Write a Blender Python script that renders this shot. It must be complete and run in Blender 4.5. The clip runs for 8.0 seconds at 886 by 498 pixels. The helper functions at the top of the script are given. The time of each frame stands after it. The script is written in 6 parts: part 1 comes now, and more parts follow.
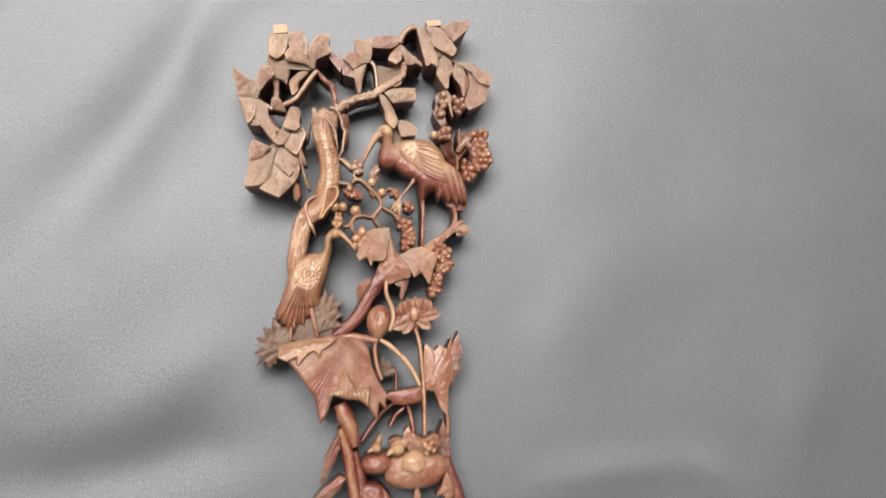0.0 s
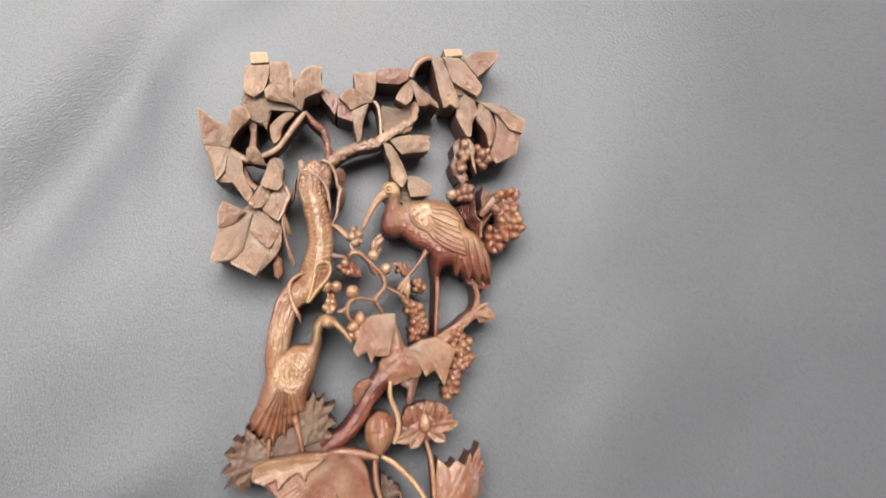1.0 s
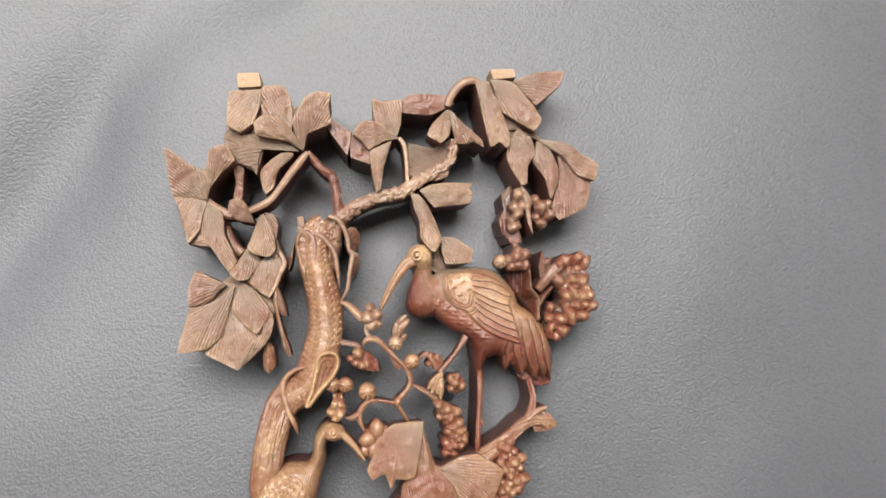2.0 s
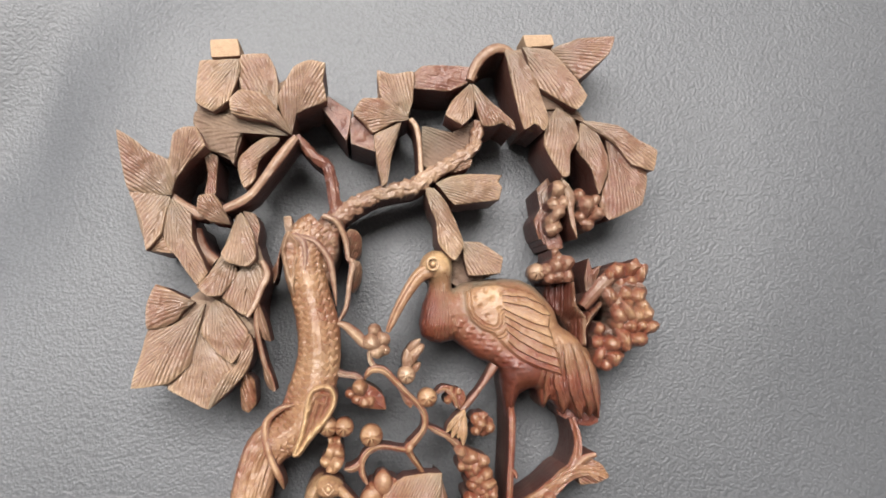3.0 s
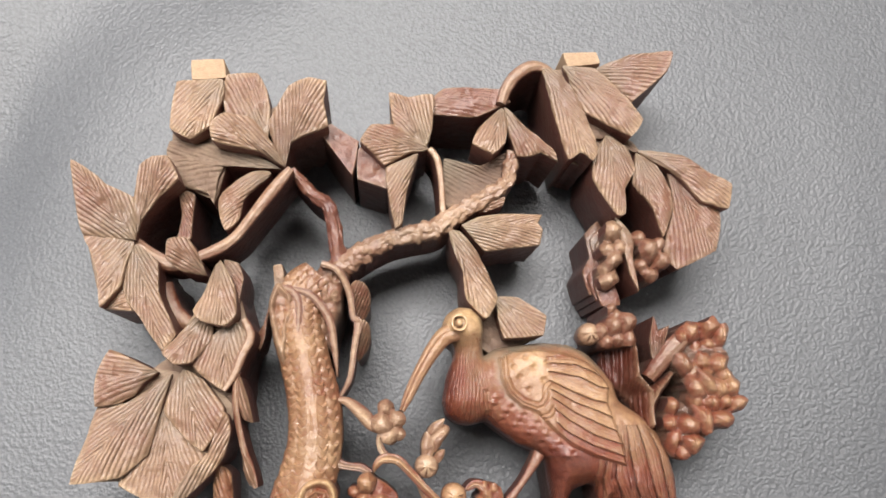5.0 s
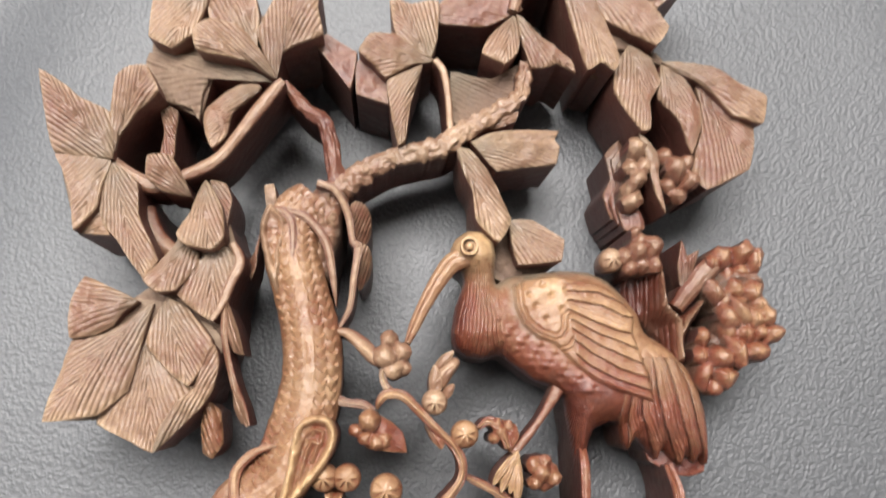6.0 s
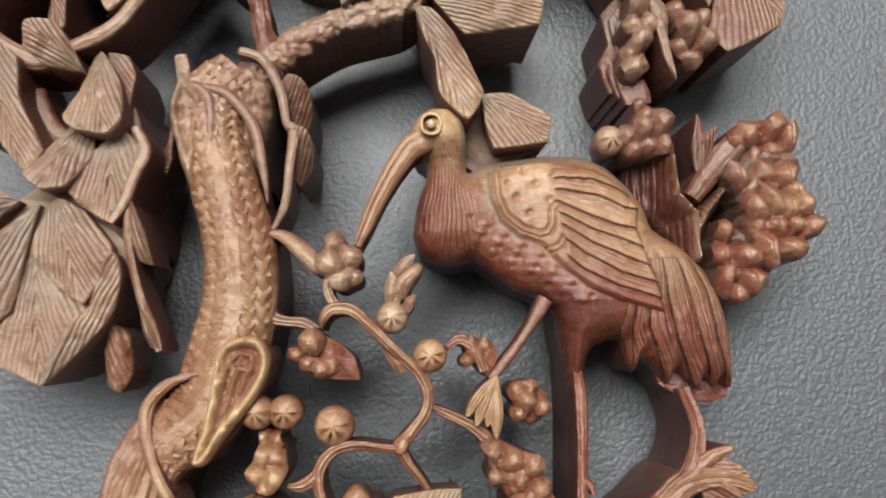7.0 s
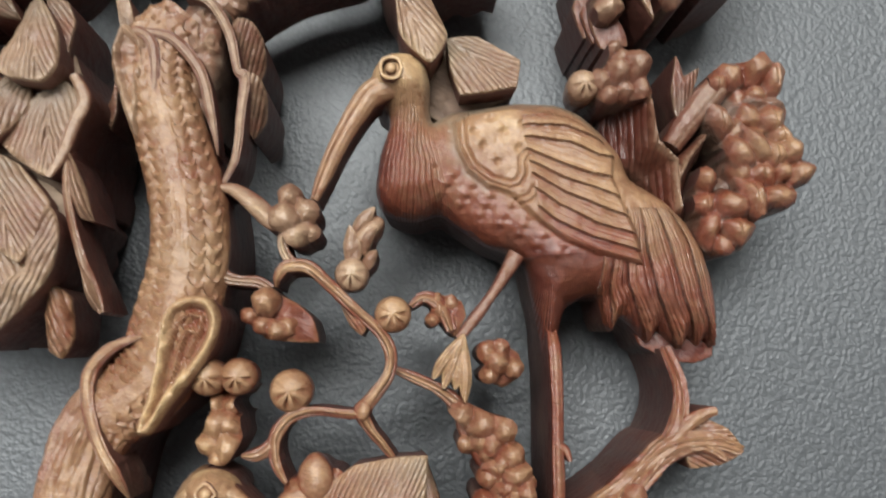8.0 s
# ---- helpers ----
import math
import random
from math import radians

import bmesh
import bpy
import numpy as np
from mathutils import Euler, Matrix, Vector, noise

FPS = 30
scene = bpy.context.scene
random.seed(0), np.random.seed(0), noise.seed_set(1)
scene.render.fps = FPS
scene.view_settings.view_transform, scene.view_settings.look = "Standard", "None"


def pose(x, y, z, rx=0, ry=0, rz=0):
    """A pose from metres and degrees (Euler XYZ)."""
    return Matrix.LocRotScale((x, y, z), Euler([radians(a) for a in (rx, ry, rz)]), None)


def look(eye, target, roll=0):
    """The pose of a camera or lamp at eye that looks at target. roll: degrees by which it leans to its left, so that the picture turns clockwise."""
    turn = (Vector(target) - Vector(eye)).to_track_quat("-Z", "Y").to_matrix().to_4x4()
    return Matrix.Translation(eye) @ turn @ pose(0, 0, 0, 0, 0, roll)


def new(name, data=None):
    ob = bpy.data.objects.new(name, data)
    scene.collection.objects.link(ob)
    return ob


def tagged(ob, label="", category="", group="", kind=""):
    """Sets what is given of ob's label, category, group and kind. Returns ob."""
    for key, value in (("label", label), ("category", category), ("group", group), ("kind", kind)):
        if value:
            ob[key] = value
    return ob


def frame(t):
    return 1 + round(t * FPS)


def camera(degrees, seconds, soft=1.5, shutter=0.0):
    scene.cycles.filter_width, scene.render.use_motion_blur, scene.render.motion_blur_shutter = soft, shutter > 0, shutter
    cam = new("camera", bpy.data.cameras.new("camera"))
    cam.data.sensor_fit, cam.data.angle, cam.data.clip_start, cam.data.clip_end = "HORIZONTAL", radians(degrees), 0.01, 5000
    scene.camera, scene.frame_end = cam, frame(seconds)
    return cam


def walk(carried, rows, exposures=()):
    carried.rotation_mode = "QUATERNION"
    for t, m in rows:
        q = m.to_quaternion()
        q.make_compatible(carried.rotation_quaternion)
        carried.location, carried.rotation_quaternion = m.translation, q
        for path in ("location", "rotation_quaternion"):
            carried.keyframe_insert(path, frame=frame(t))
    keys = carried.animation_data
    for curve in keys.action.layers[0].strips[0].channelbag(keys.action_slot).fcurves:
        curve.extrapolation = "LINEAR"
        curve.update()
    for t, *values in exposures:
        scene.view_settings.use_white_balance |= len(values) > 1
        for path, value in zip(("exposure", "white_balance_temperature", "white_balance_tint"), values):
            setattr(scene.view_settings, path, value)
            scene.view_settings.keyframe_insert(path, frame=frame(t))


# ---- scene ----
cam = camera(56.0, 8.0, soft=1.7, shutter=0.5)
PATH = [
    (0, (-0.0245, -0.0259, 0.6644), (0.2117, 0.1423, -1.3145), 53.15),
    (0.5, (-0.0281, 0.0080, 0.5978), (0.2391, 0.1982, -1.3751), 53.68),
    (1, (-0.0300, 0.0510, 0.5393), (0.2458, 0.1722, -1.4379), 65.57),
    (1.5, (-0.0193, 0.0738, 0.4728), (0.2112, 0.2195, -1.5085), 57.37),
    (2, (-0.0192, 0.0924, 0.4190), (0.1819, 0.2383, -1.5655), 54.03),
    (3.5, (-0.0141, 0.0964, 0.3224), (0.1592, 0.2980, -1.6598), 40.48),
    (4, (-0.0126, 0.0965, 0.3078), (0.1597, 0.3392, -1.6699), 34.97),
    (4.2, (-0.0142, 0.0963, 0.3021), (0.1580, 0.3710, -1.6714), 31.77),
    (5.3, (-0.0135, 0.0811, 0.2765), (0.1116, 0.5420, -1.6657), 15.00),
    (5.5, (-0.0127, 0.0791, 0.2715), (0.1141, 0.5287, -1.6732), 15.63),
    (6, (-0.0139, 0.0747, 0.2592), (0.1132, 0.4623, -1.6988), 17.46),
    (6.5, (-0.0127, 0.0697, 0.2395), (0.0973, 0.3644, -1.7356), 19.51),
    (7, (0.0001, 0.0680, 0.2166), (0.0923, 0.3390, -1.7628), 16.57),
    (7.5, (0.0032, 0.0671, 0.2117), (0.0871, 0.3466, -1.7669), 13.72),
    (8, (0.0073, 0.0603, 0.2049), (0.0999, 0.3271, -1.7750), 16.07),
]
TONE = [(0, 0, 6500, 10), (1, 0, 6500, 10), (2, -0.13, 6500, 10), (4, -0.13, 6500, 10), (5.5, -0.04, 6500, 10), (6.5, -0.1, 6450, 9), (7, -0.4, 6350, 7), (8, -0.46, 6200, 3.5)]
walk(cam, [(t, look(eye, target, roll)) for t, eye, target, roll in PATH], TONE)

# ---- light ----
world = bpy.data.worlds.new("world")
scene.world = world
world.use_nodes = True
wn = world.node_tree.nodes
sky = wn.new("ShaderNodeTexSky")
sky.sky_type, sky.sun_disc = "NISHITA", False
sky.sun_elevation, sky.sun_rotation = radians(40), radians(-45)
world.node_tree.links.new(sky.outputs[0], wn["Background"].inputs[0])
wn["Background"].inputs[1].default_value = 0.08


def area_lamp(name, x, y, power, eye, target, colour):
    data = bpy.data.lights.new(name, "AREA")
    data.shape, data.size, data.size_y, data.energy, data.color = "RECTANGLE", x, y, power, colour
    ob = new(name, data)
    ob.matrix_world = look(eye, target)
    return ob


area_lamp("ceiling_lamp", 1.7, 0.9, 139, (-0.22, 0.8, 2.1), (0, 0.2, 0), (1.0, 0.97, 0.94))
# Unseen lamp added as fill, in an opening of the west wall
area_lamp("fill_lamp", 1.3, 1.1, 14, (-1.97, 0.9, 1.35), (0, 0.9, 0.75), (0.93, 0.97, 1.0))

# ---- materials ----
def nodes_of(name):
    m = bpy.data.materials.new(name)
    m.use_nodes = True
    n, l = m.node_tree.nodes, m.node_tree.links
    return m, n, l, n["Principled BSDF"]


def ramp(n, stops):
    r = n.new("ShaderNodeValToRGB")
    while len(r.color_ramp.elements) < len(stops):
        r.color_ramp.elements.new(0.5)
    for e, (p, c) in zip(r.color_ramp.elements, stops):
        e.position, e.color = p, (*c, 1)
    return r


def noise_tex(n, l, scale, detail=4, vec=None, rough=0.55):
    t = n.new("ShaderNodeTexNoise")
    t.inputs["Scale"].default_value, t.inputs["Detail"].default_value, t.inputs["Roughness"].default_value = scale, detail, rough
    if vec:
        l.new(vec, t.inputs["Vector"])
    return t


def calc(n, l, op, a, b=None):
    m = n.new("ShaderNodeMath")
    m.operation = op
    for i, v in enumerate((a, b)):
        if v is None:
            continue
        if isinstance(v, (int, float)):
            m.inputs[i].default_value = v
        else:
            l.new(v, m.inputs[i])
    return m.outputs[0]


def blend(n, l, kind, fac, a, b):
    m = n.new("ShaderNodeMix")
    m.data_type, m.blend_type = "RGBA", kind
    for i, v in ((0, fac), (6, a), (7, b)):
        if isinstance(v, (int, float)):
            m.inputs[i].default_value = v
        elif isinstance(v, tuple):
            m.inputs[i].default_value = (*v, 1)
        else:
            l.new(v, m.inputs[i])
    return m.outputs[2]


def carved_wood(name, stops, gloss, cut, patchy=0.75):
    """Old waxed and lacquered wood. A per-point attribute runs from dark red lacquer (0) to bare gilt (1), by how far a
    spot is rubbed and by shading put into the colour; knife cuts run along the first UV value, as deep as the second."""
    m, n, l, p = nodes_of(name)
    tc = n.new("ShaderNodeTexCoord")
    mp = n.new("ShaderNodeMapping")
    mp.inputs["Scale"].default_value = (300, 1000, 300)
    l.new(tc.outputs["Object"], mp.inputs["Vector"])
    patch = noise_tex(n, l, 75, 6, tc.outputs["Object"], 0.65)
    fibre = noise_tex(n, l, 3.0, 4, mp.outputs[0], 0.6)
    info = n.new("ShaderNodeObjectInfo")
    wear_shade = n.new("ShaderNodeAttribute")
    wear_shade.attribute_name = "wear_shade"
    v = calc(n, l, "ADD", wear_shade.outputs["Fac"], calc(n, l, "MULTIPLY", calc(n, l, "SUBTRACT", patch.outputs[0], 0.5), patchy))
    v = calc(n, l, "ADD", v, calc(n, l, "MULTIPLY", calc(n, l, "SUBTRACT", info.outputs["Random"], 0.5), 0.14))
    fine = noise_tex(n, l, 600, 3, tc.outputs["Object"], 0.7)
    v = calc(n, l, "ADD", v, calc(n, l, "MULTIPLY", calc(n, l, "SUBTRACT", fine.outputs[0], 0.5), 0.4))
    broad = noise_tex(n, l, 20, 3, tc.outputs["Object"], 0.5)
    v = calc(n, l, "ADD", v, calc(n, l, "MULTIPLY", calc(n, l, "SUBTRACT", broad.outputs[0], 0.5), 0.5))
    col = ramp(n, stops)
    l.new(v, col.inputs[0])
    sep = n.new("ShaderNodeSeparateXYZ")
    l.new(tc.outputs["UV"], sep.inputs[0])
    ridge = calc(n, l, "ABSOLUTE", calc(n, l, "SINE", calc(n, l, "MULTIPLY", sep.outputs[0], math.pi)))
    worn = calc(n, l, "MULTIPLY", calc(n, l, "SUBTRACT", noise_tex(n, l, 150, 3, tc.outputs["Object"]).outputs[0], 0.22), 3.2)
    fade = calc(n, l, "MULTIPLY", sep.outputs[1], calc(n, l, "MINIMUM", calc(n, l, "MAXIMUM", worn, 0.1), 1.1))
    valley = calc(n, l, "SUBTRACT", 1.0, ridge)
    groove = calc(n, l, "MULTIPLY", calc(n, l, "MULTIPLY", valley, -1.0), fade)
    # Red-brown darkening towards the bottom of each knife cut
    cut_tone = calc(n, l, "MULTIPLY", calc(n, l, "MULTIPLY", calc(n, l, "POWER", valley, 2.5), fade), cut)
    c1 = blend(n, l, "MIX", cut_tone, col.outputs[0], (0.10, 0.045, 0.03))
    dust = noise_tex(n, l, 30, 4, tc.outputs["Object"], 0.6)
    du = ramp(n, ((0.55, (0, 0, 0)), (0.75, (1, 1, 1))))
    l.new(dust.outputs[0], du.inputs[0])
    c3 = blend(n, l, "MIX", calc(n, l, "MULTIPLY", du.outputs[0], 0.3), c1, (0.20, 0.16, 0.11))
    grime = n.new("ShaderNodeAttribute")
    grime.attribute_name = "dust"
    speck = noise_tex(n, l, 260, 4, tc.outputs["Object"], 0.7)
    cover = calc(n, l, "MULTIPLY", grime.outputs["Fac"], calc(n, l, "MINIMUM", calc(n, l, "MULTIPLY", speck.outputs[0], 1.7), 1.0))
    c3 = blend(n, l, "MIX", cover, c3, (0.195, 0.180, 0.135))
    fib = ramp(n, ((0.3, (0.80, 0.79, 0.78)), (0.7, (1.12, 1.11, 1.1))))
    l.new(fibre.outputs[0], fib.inputs[0])
    l.new(blend(n, l, "MULTIPLY", 1.0, c3, fib.outputs[0]), p.inputs["Base Color"])
    rr = n.new("ShaderNodeMapRange")
    rr.inputs["To Min"].default_value, rr.inputs["To Max"].default_value = gloss, gloss + 0.18
    l.new(patch.outputs[0], rr.inputs[0])
    l.new(rr.outputs[0], p.inputs["Roughness"])
    p.inputs["Specular IOR Level"].default_value = 0.75
    b1 = n.new("ShaderNodeBump")
    b1.inputs["Strength"].default_value, b1.inputs["Distance"].default_value = 1.0, 0.0003
    l.new(groove, b1.inputs["Height"])
    b2 = n.new("ShaderNodeBump")
    b2.inputs["Strength"].default_value, b2.inputs["Distance"].default_value = 0.75, 0.0005
    mix = calc(n, l, "ADD", calc(n, l, "MULTIPLY", fibre.outputs[0], 0.5), noise_tex(n, l, 420, 5, tc.outputs["Object"], 0.65).outputs[0])
    chip = n.new("ShaderNodeTexVoronoi")
    chip.feature, chip.inputs["Scale"].default_value, chip.inputs["Smoothness"].default_value = "SMOOTH_F1", 330, 0.25
    bent = n.new("ShaderNodeVectorMath")
    bent.operation = "MULTIPLY_ADD"
    bent.inputs[1].default_value = (0.004, 0.004, 0.004)
    l.new(noise_tex(n, l, 160, 2, tc.outputs["Object"]).outputs["Color"], bent.inputs[0])
    l.new(tc.outputs["Object"], bent.inputs[2])
    l.new(bent.outputs[0], chip.inputs["Vector"])
    mix = calc(n, l, "ADD", mix, calc(n, l, "MULTIPLY", chip.outputs["Distance"], 0.9))
    l.new(mix, b2.inputs["Height"])
    l.new(b1.outputs[0], b2.inputs["Normal"])
    l.new(b2.outputs[0], p.inputs["Normal"])
    return m


LACQUER = carved_wood("lacquered_wood", ((0.0, (0.085, 0.021, 0.012)), (0.22, (0.170, 0.064, 0.038)), (0.48, (0.246, 0.140, 0.088)), (0.72, (0.37, 0.238, 0.150)), (1.0, (0.57, 0.415, 0.26))), 0.24, 0.25, 0.75)
WARM = carved_wood("gilded_wood", ((0.0, (0.090, 0.018, 0.010)), (0.22, (0.190, 0.056, 0.030)), (0.48, (0.255, 0.128, 0.068)), (0.72, (0.385, 0.228, 0.122)), (1.0, (0.60, 0.415, 0.22))), 0.21, 0.40, 0.75)
# Darker, redder wood for the side walls and undersides of the parts
SIDE = carved_wood("dark_side_wood", ((0.1, (0.070, 0.022, 0.016)), (0.5, (0.125, 0.042, 0.029)), (0.9, (0.20, 0.080, 0.052))), 0.45, 0.3)
DUSTY = carved_wood("dusty_ground_wood", ((0.1, (0.09, 0.047, 0.03)), (0.45, (0.185, 0.112, 0.070)), (0.8, (0.27, 0.19, 0.125))), 0.62, 0.4)
BROWN = carved_wood("brown_leaf_wood", ((0.1, (0.075, 0.031, 0.015)), (0.45, (0.165, 0.088, 0.046)), (0.8, (0.27, 0.165, 0.092))), 0.5, 0.35)
RAW = carved_wood("raw_pale_wood", ((0.2, (0.34, 0.21, 0.12)), (0.5, (0.43, 0.28, 0.165)), (0.9, (0.52, 0.36, 0.23))), 0.6, 0.2)
WOOD, GILT, RED = 0.43, 0.53, 0.26


def leatherette():
    m, n, l, p = nodes_of("grey_leatherette")
    tc = n.new("ShaderNodeTexCoord")
    big = noise_tex(n, l, 5, 4, tc.outputs["Object"])
    c = ramp(n, ((0.35, (0.076, 0.079, 0.085)), (0.65, (0.094, 0.097, 0.104))))
    l.new(big.outputs[0], c.inputs[0])
    warp = noise_tex(n, l, 300, 2, tc.outputs["Object"])
    v = n.new("ShaderNodeTexVoronoi")
    v.feature, v.inputs["Scale"].default_value = "SMOOTH_F1", 820
    v.inputs["Smoothness"].default_value = 0.7
    mv = n.new("ShaderNodeVectorMath")
    mv.operation = "MULTIPLY_ADD"
    mv.inputs[1].default_value = (0.0016, 0.0016, 0.0016)
    l.new(warp.outputs["Color"], mv.inputs[0])
    l.new(tc.outputs["Object"], mv.inputs[2])
    l.new(mv.outputs[0], v.inputs["Vector"])
    grain = noise_tex(n, l, 1300, 3, tc.outputs["Object"], 0.5)
    soft = noise_tex(n, l, 70, 2, tc.outputs["Object"])
    h = calc(n, l, "ADD", calc(n, l, "MULTIPLY", v.outputs["Distance"], -0.9), calc(n, l, "MULTIPLY", grain.outputs[0], 0.7))
    h = calc(n, l, "ADD", h, calc(n, l, "MULTIPLY", soft.outputs[0], 0.3))
    b = n.new("ShaderNodeBump")
    b.inputs["Strength"].default_value, b.inputs["Distance"].default_value = 0.36, 0.0008
    l.new(h, b.inputs["Height"])
    l.new(b.outputs[0], p.inputs["Normal"])
    # Grains paler and pits darker: sheen contrast put into the base colour
    pit_shade = ramp(n, ((0.0, (1.12, 1.12, 1.12)), (0.8, (0.74, 0.74, 0.75))))
    l.new(v.outputs["Distance"], pit_shade.inputs[0])
    l.new(blend(n, l, "MULTIPLY", 1.0, c.outputs[0], pit_shade.outputs[0]), p.inputs["Base Color"])
    p.inputs["Roughness"].default_value = 0.52
    p.inputs["Specular IOR Level"].default_value = 0.9
    return m


def plaster(name, colour):
    m, n, l, p = nodes_of(name)
    tc = n.new("ShaderNodeTexCoord")
    t = noise_tex(n, l, 3, 5, tc.outputs["Object"])
    c = ramp(n, ((0.3, tuple(v * 0.93 for v in colour)), (0.7, colour)))
    l.new(t.outputs[0], c.inputs[0])
    l.new(c.outputs[0], p.inputs["Base Color"])
    p.inputs["Roughness"].default_value = 0.85
    return m


CLOTH = leatherette()
WALL = plaster("grey_plaster", (0.50, 0.495, 0.485))


# ---- modelling tools: lengths in millimetres ----
BASE = Vector((0, 90, 10))
BACK = 10.4
rnd = random.Random(7)


class Shape:
    """Gathers points and faces, and per point the knife cuts, a tone of rubbing and painted shading, and the old dust.
    """

    def __init__(self):
        self.v, self.f, self.uv, self.mi, self.w, self.d = [], [], [], [], [], []
        self.level = 0.5

    def point(self, x, y, z, phase=0.0, amp=0.0, tone_shift=0.0, dust=0.0):
        self.v.append((x, y, z))
        self.uv.append((phase, amp))
        self.d.append(dust)
        # Paler with height, darker down the panel: worn gilt plus shading in the colour
        self.w.append((self.level(x, y, z) if callable(self.level) else self.level) + tone_shift + max(-0.25, min(0.12, (z - 46) * 0.022)) - 0.13 * max(0.0, min(1.0, (75 - y) / 60)))
        return len(self.v) - 1

    def face(self, ids, mat=0):
        self.f.append(tuple(ids))
        self.mi.append(mat)

    def strip(self, a, b, mat=0, closed=True):
        n = len(a)
        for i in range(n if closed else n - 1):
            j = (i + 1) % n
            self.face((a[i], a[j], b[j], b[i]), mat)

    def make(self, name, mats, parent, label="", sharp=38):
        me = bpy.data.meshes.new(name)
        o = BASE if parent else Vector((0, 0, 0))
        me.from_pydata([((x - o.x) / 1000, (y - o.y) / 1000, (z - o.z) / 1000) for x, y, z in self.v], [], self.f)
        layer = me.uv_layers.new(name="cuts")
        idx = np.empty(len(me.loops), dtype=np.int32)
        me.loops.foreach_get("vertex_index", idx)
        layer.data.foreach_set("uv", np.array(self.uv, dtype=np.float32)[idx].ravel())
        me.attributes.new("wear_shade", "FLOAT", "POINT").data.foreach_set("value", self.w)
        me.attributes.new("dust", "FLOAT", "POINT").data.foreach_set("value", self.d)
        me.polygons.foreach_set("material_index", self.mi)
        me.polygons.foreach_set("use_smooth", [True] * len(me.polygons))
        if mats[0] is LACQUER and sum(p[1] for p in self.v) / len(self.v) < 72:
            mats = (WARM, mats[1])
        for m in mats:
            me.materials.append(m)
        bm = bmesh.new()
        bm.from_mesh(me)
        bmesh.ops.recalc_face_normals(bm, faces=bm.faces)
        bm.to_mesh(me)
        bm.free()
        me.set_sharp_from_angle(angle=radians(sharp))
        ob = new(name, me)
        ob.parent = parent
        if label:
            tagged(ob, label)
        return ob


def curve(pts, n, closed=False, k=1.0):
    """Points along a Catmull-Rom curve through pts (tuples of any size), blended towards straight lines by k."""
    out, m = [], len(pts)
    for i in range(m if closed else m - 1):
        if closed:
            a, b, c, d = pts[i - 1], pts[i], pts[(i + 1) % m], pts[(i + 2) % m]
        else:
            a, b, c, d = pts[max(i - 1, 0)], pts[i], pts[i + 1], pts[min(i + 2, m - 1)]
        for s in range(n):
            t = s / n
            row = []
            for p, q, r, w in zip(a, b, c, d):
                sm = 0.5 * (2 * q + (r - p) * t + (2 * p - 5 * q + 4 * r - w) * t * t + (3 * q - p - 3 * r + w) * t ** 3)
                row.append(k * sm + (1 - k) * (q + (r - q) * t))
            out.append(tuple(row))
    if not closed:
        out.append(tuple(pts[-1]))
    return out


def centre_of(pts):
    a = cx = cy = 0
    for (x0, y0), (x1, y1) in zip(pts, pts[1:] + pts[:1]):
        w = x0 * y1 - x1 * y0
        a, cx, cy = a + w, cx + (x0 + x1) * w, cy + (y0 + y1) * w
    return (cx / (3 * a), cy / (3 * a))


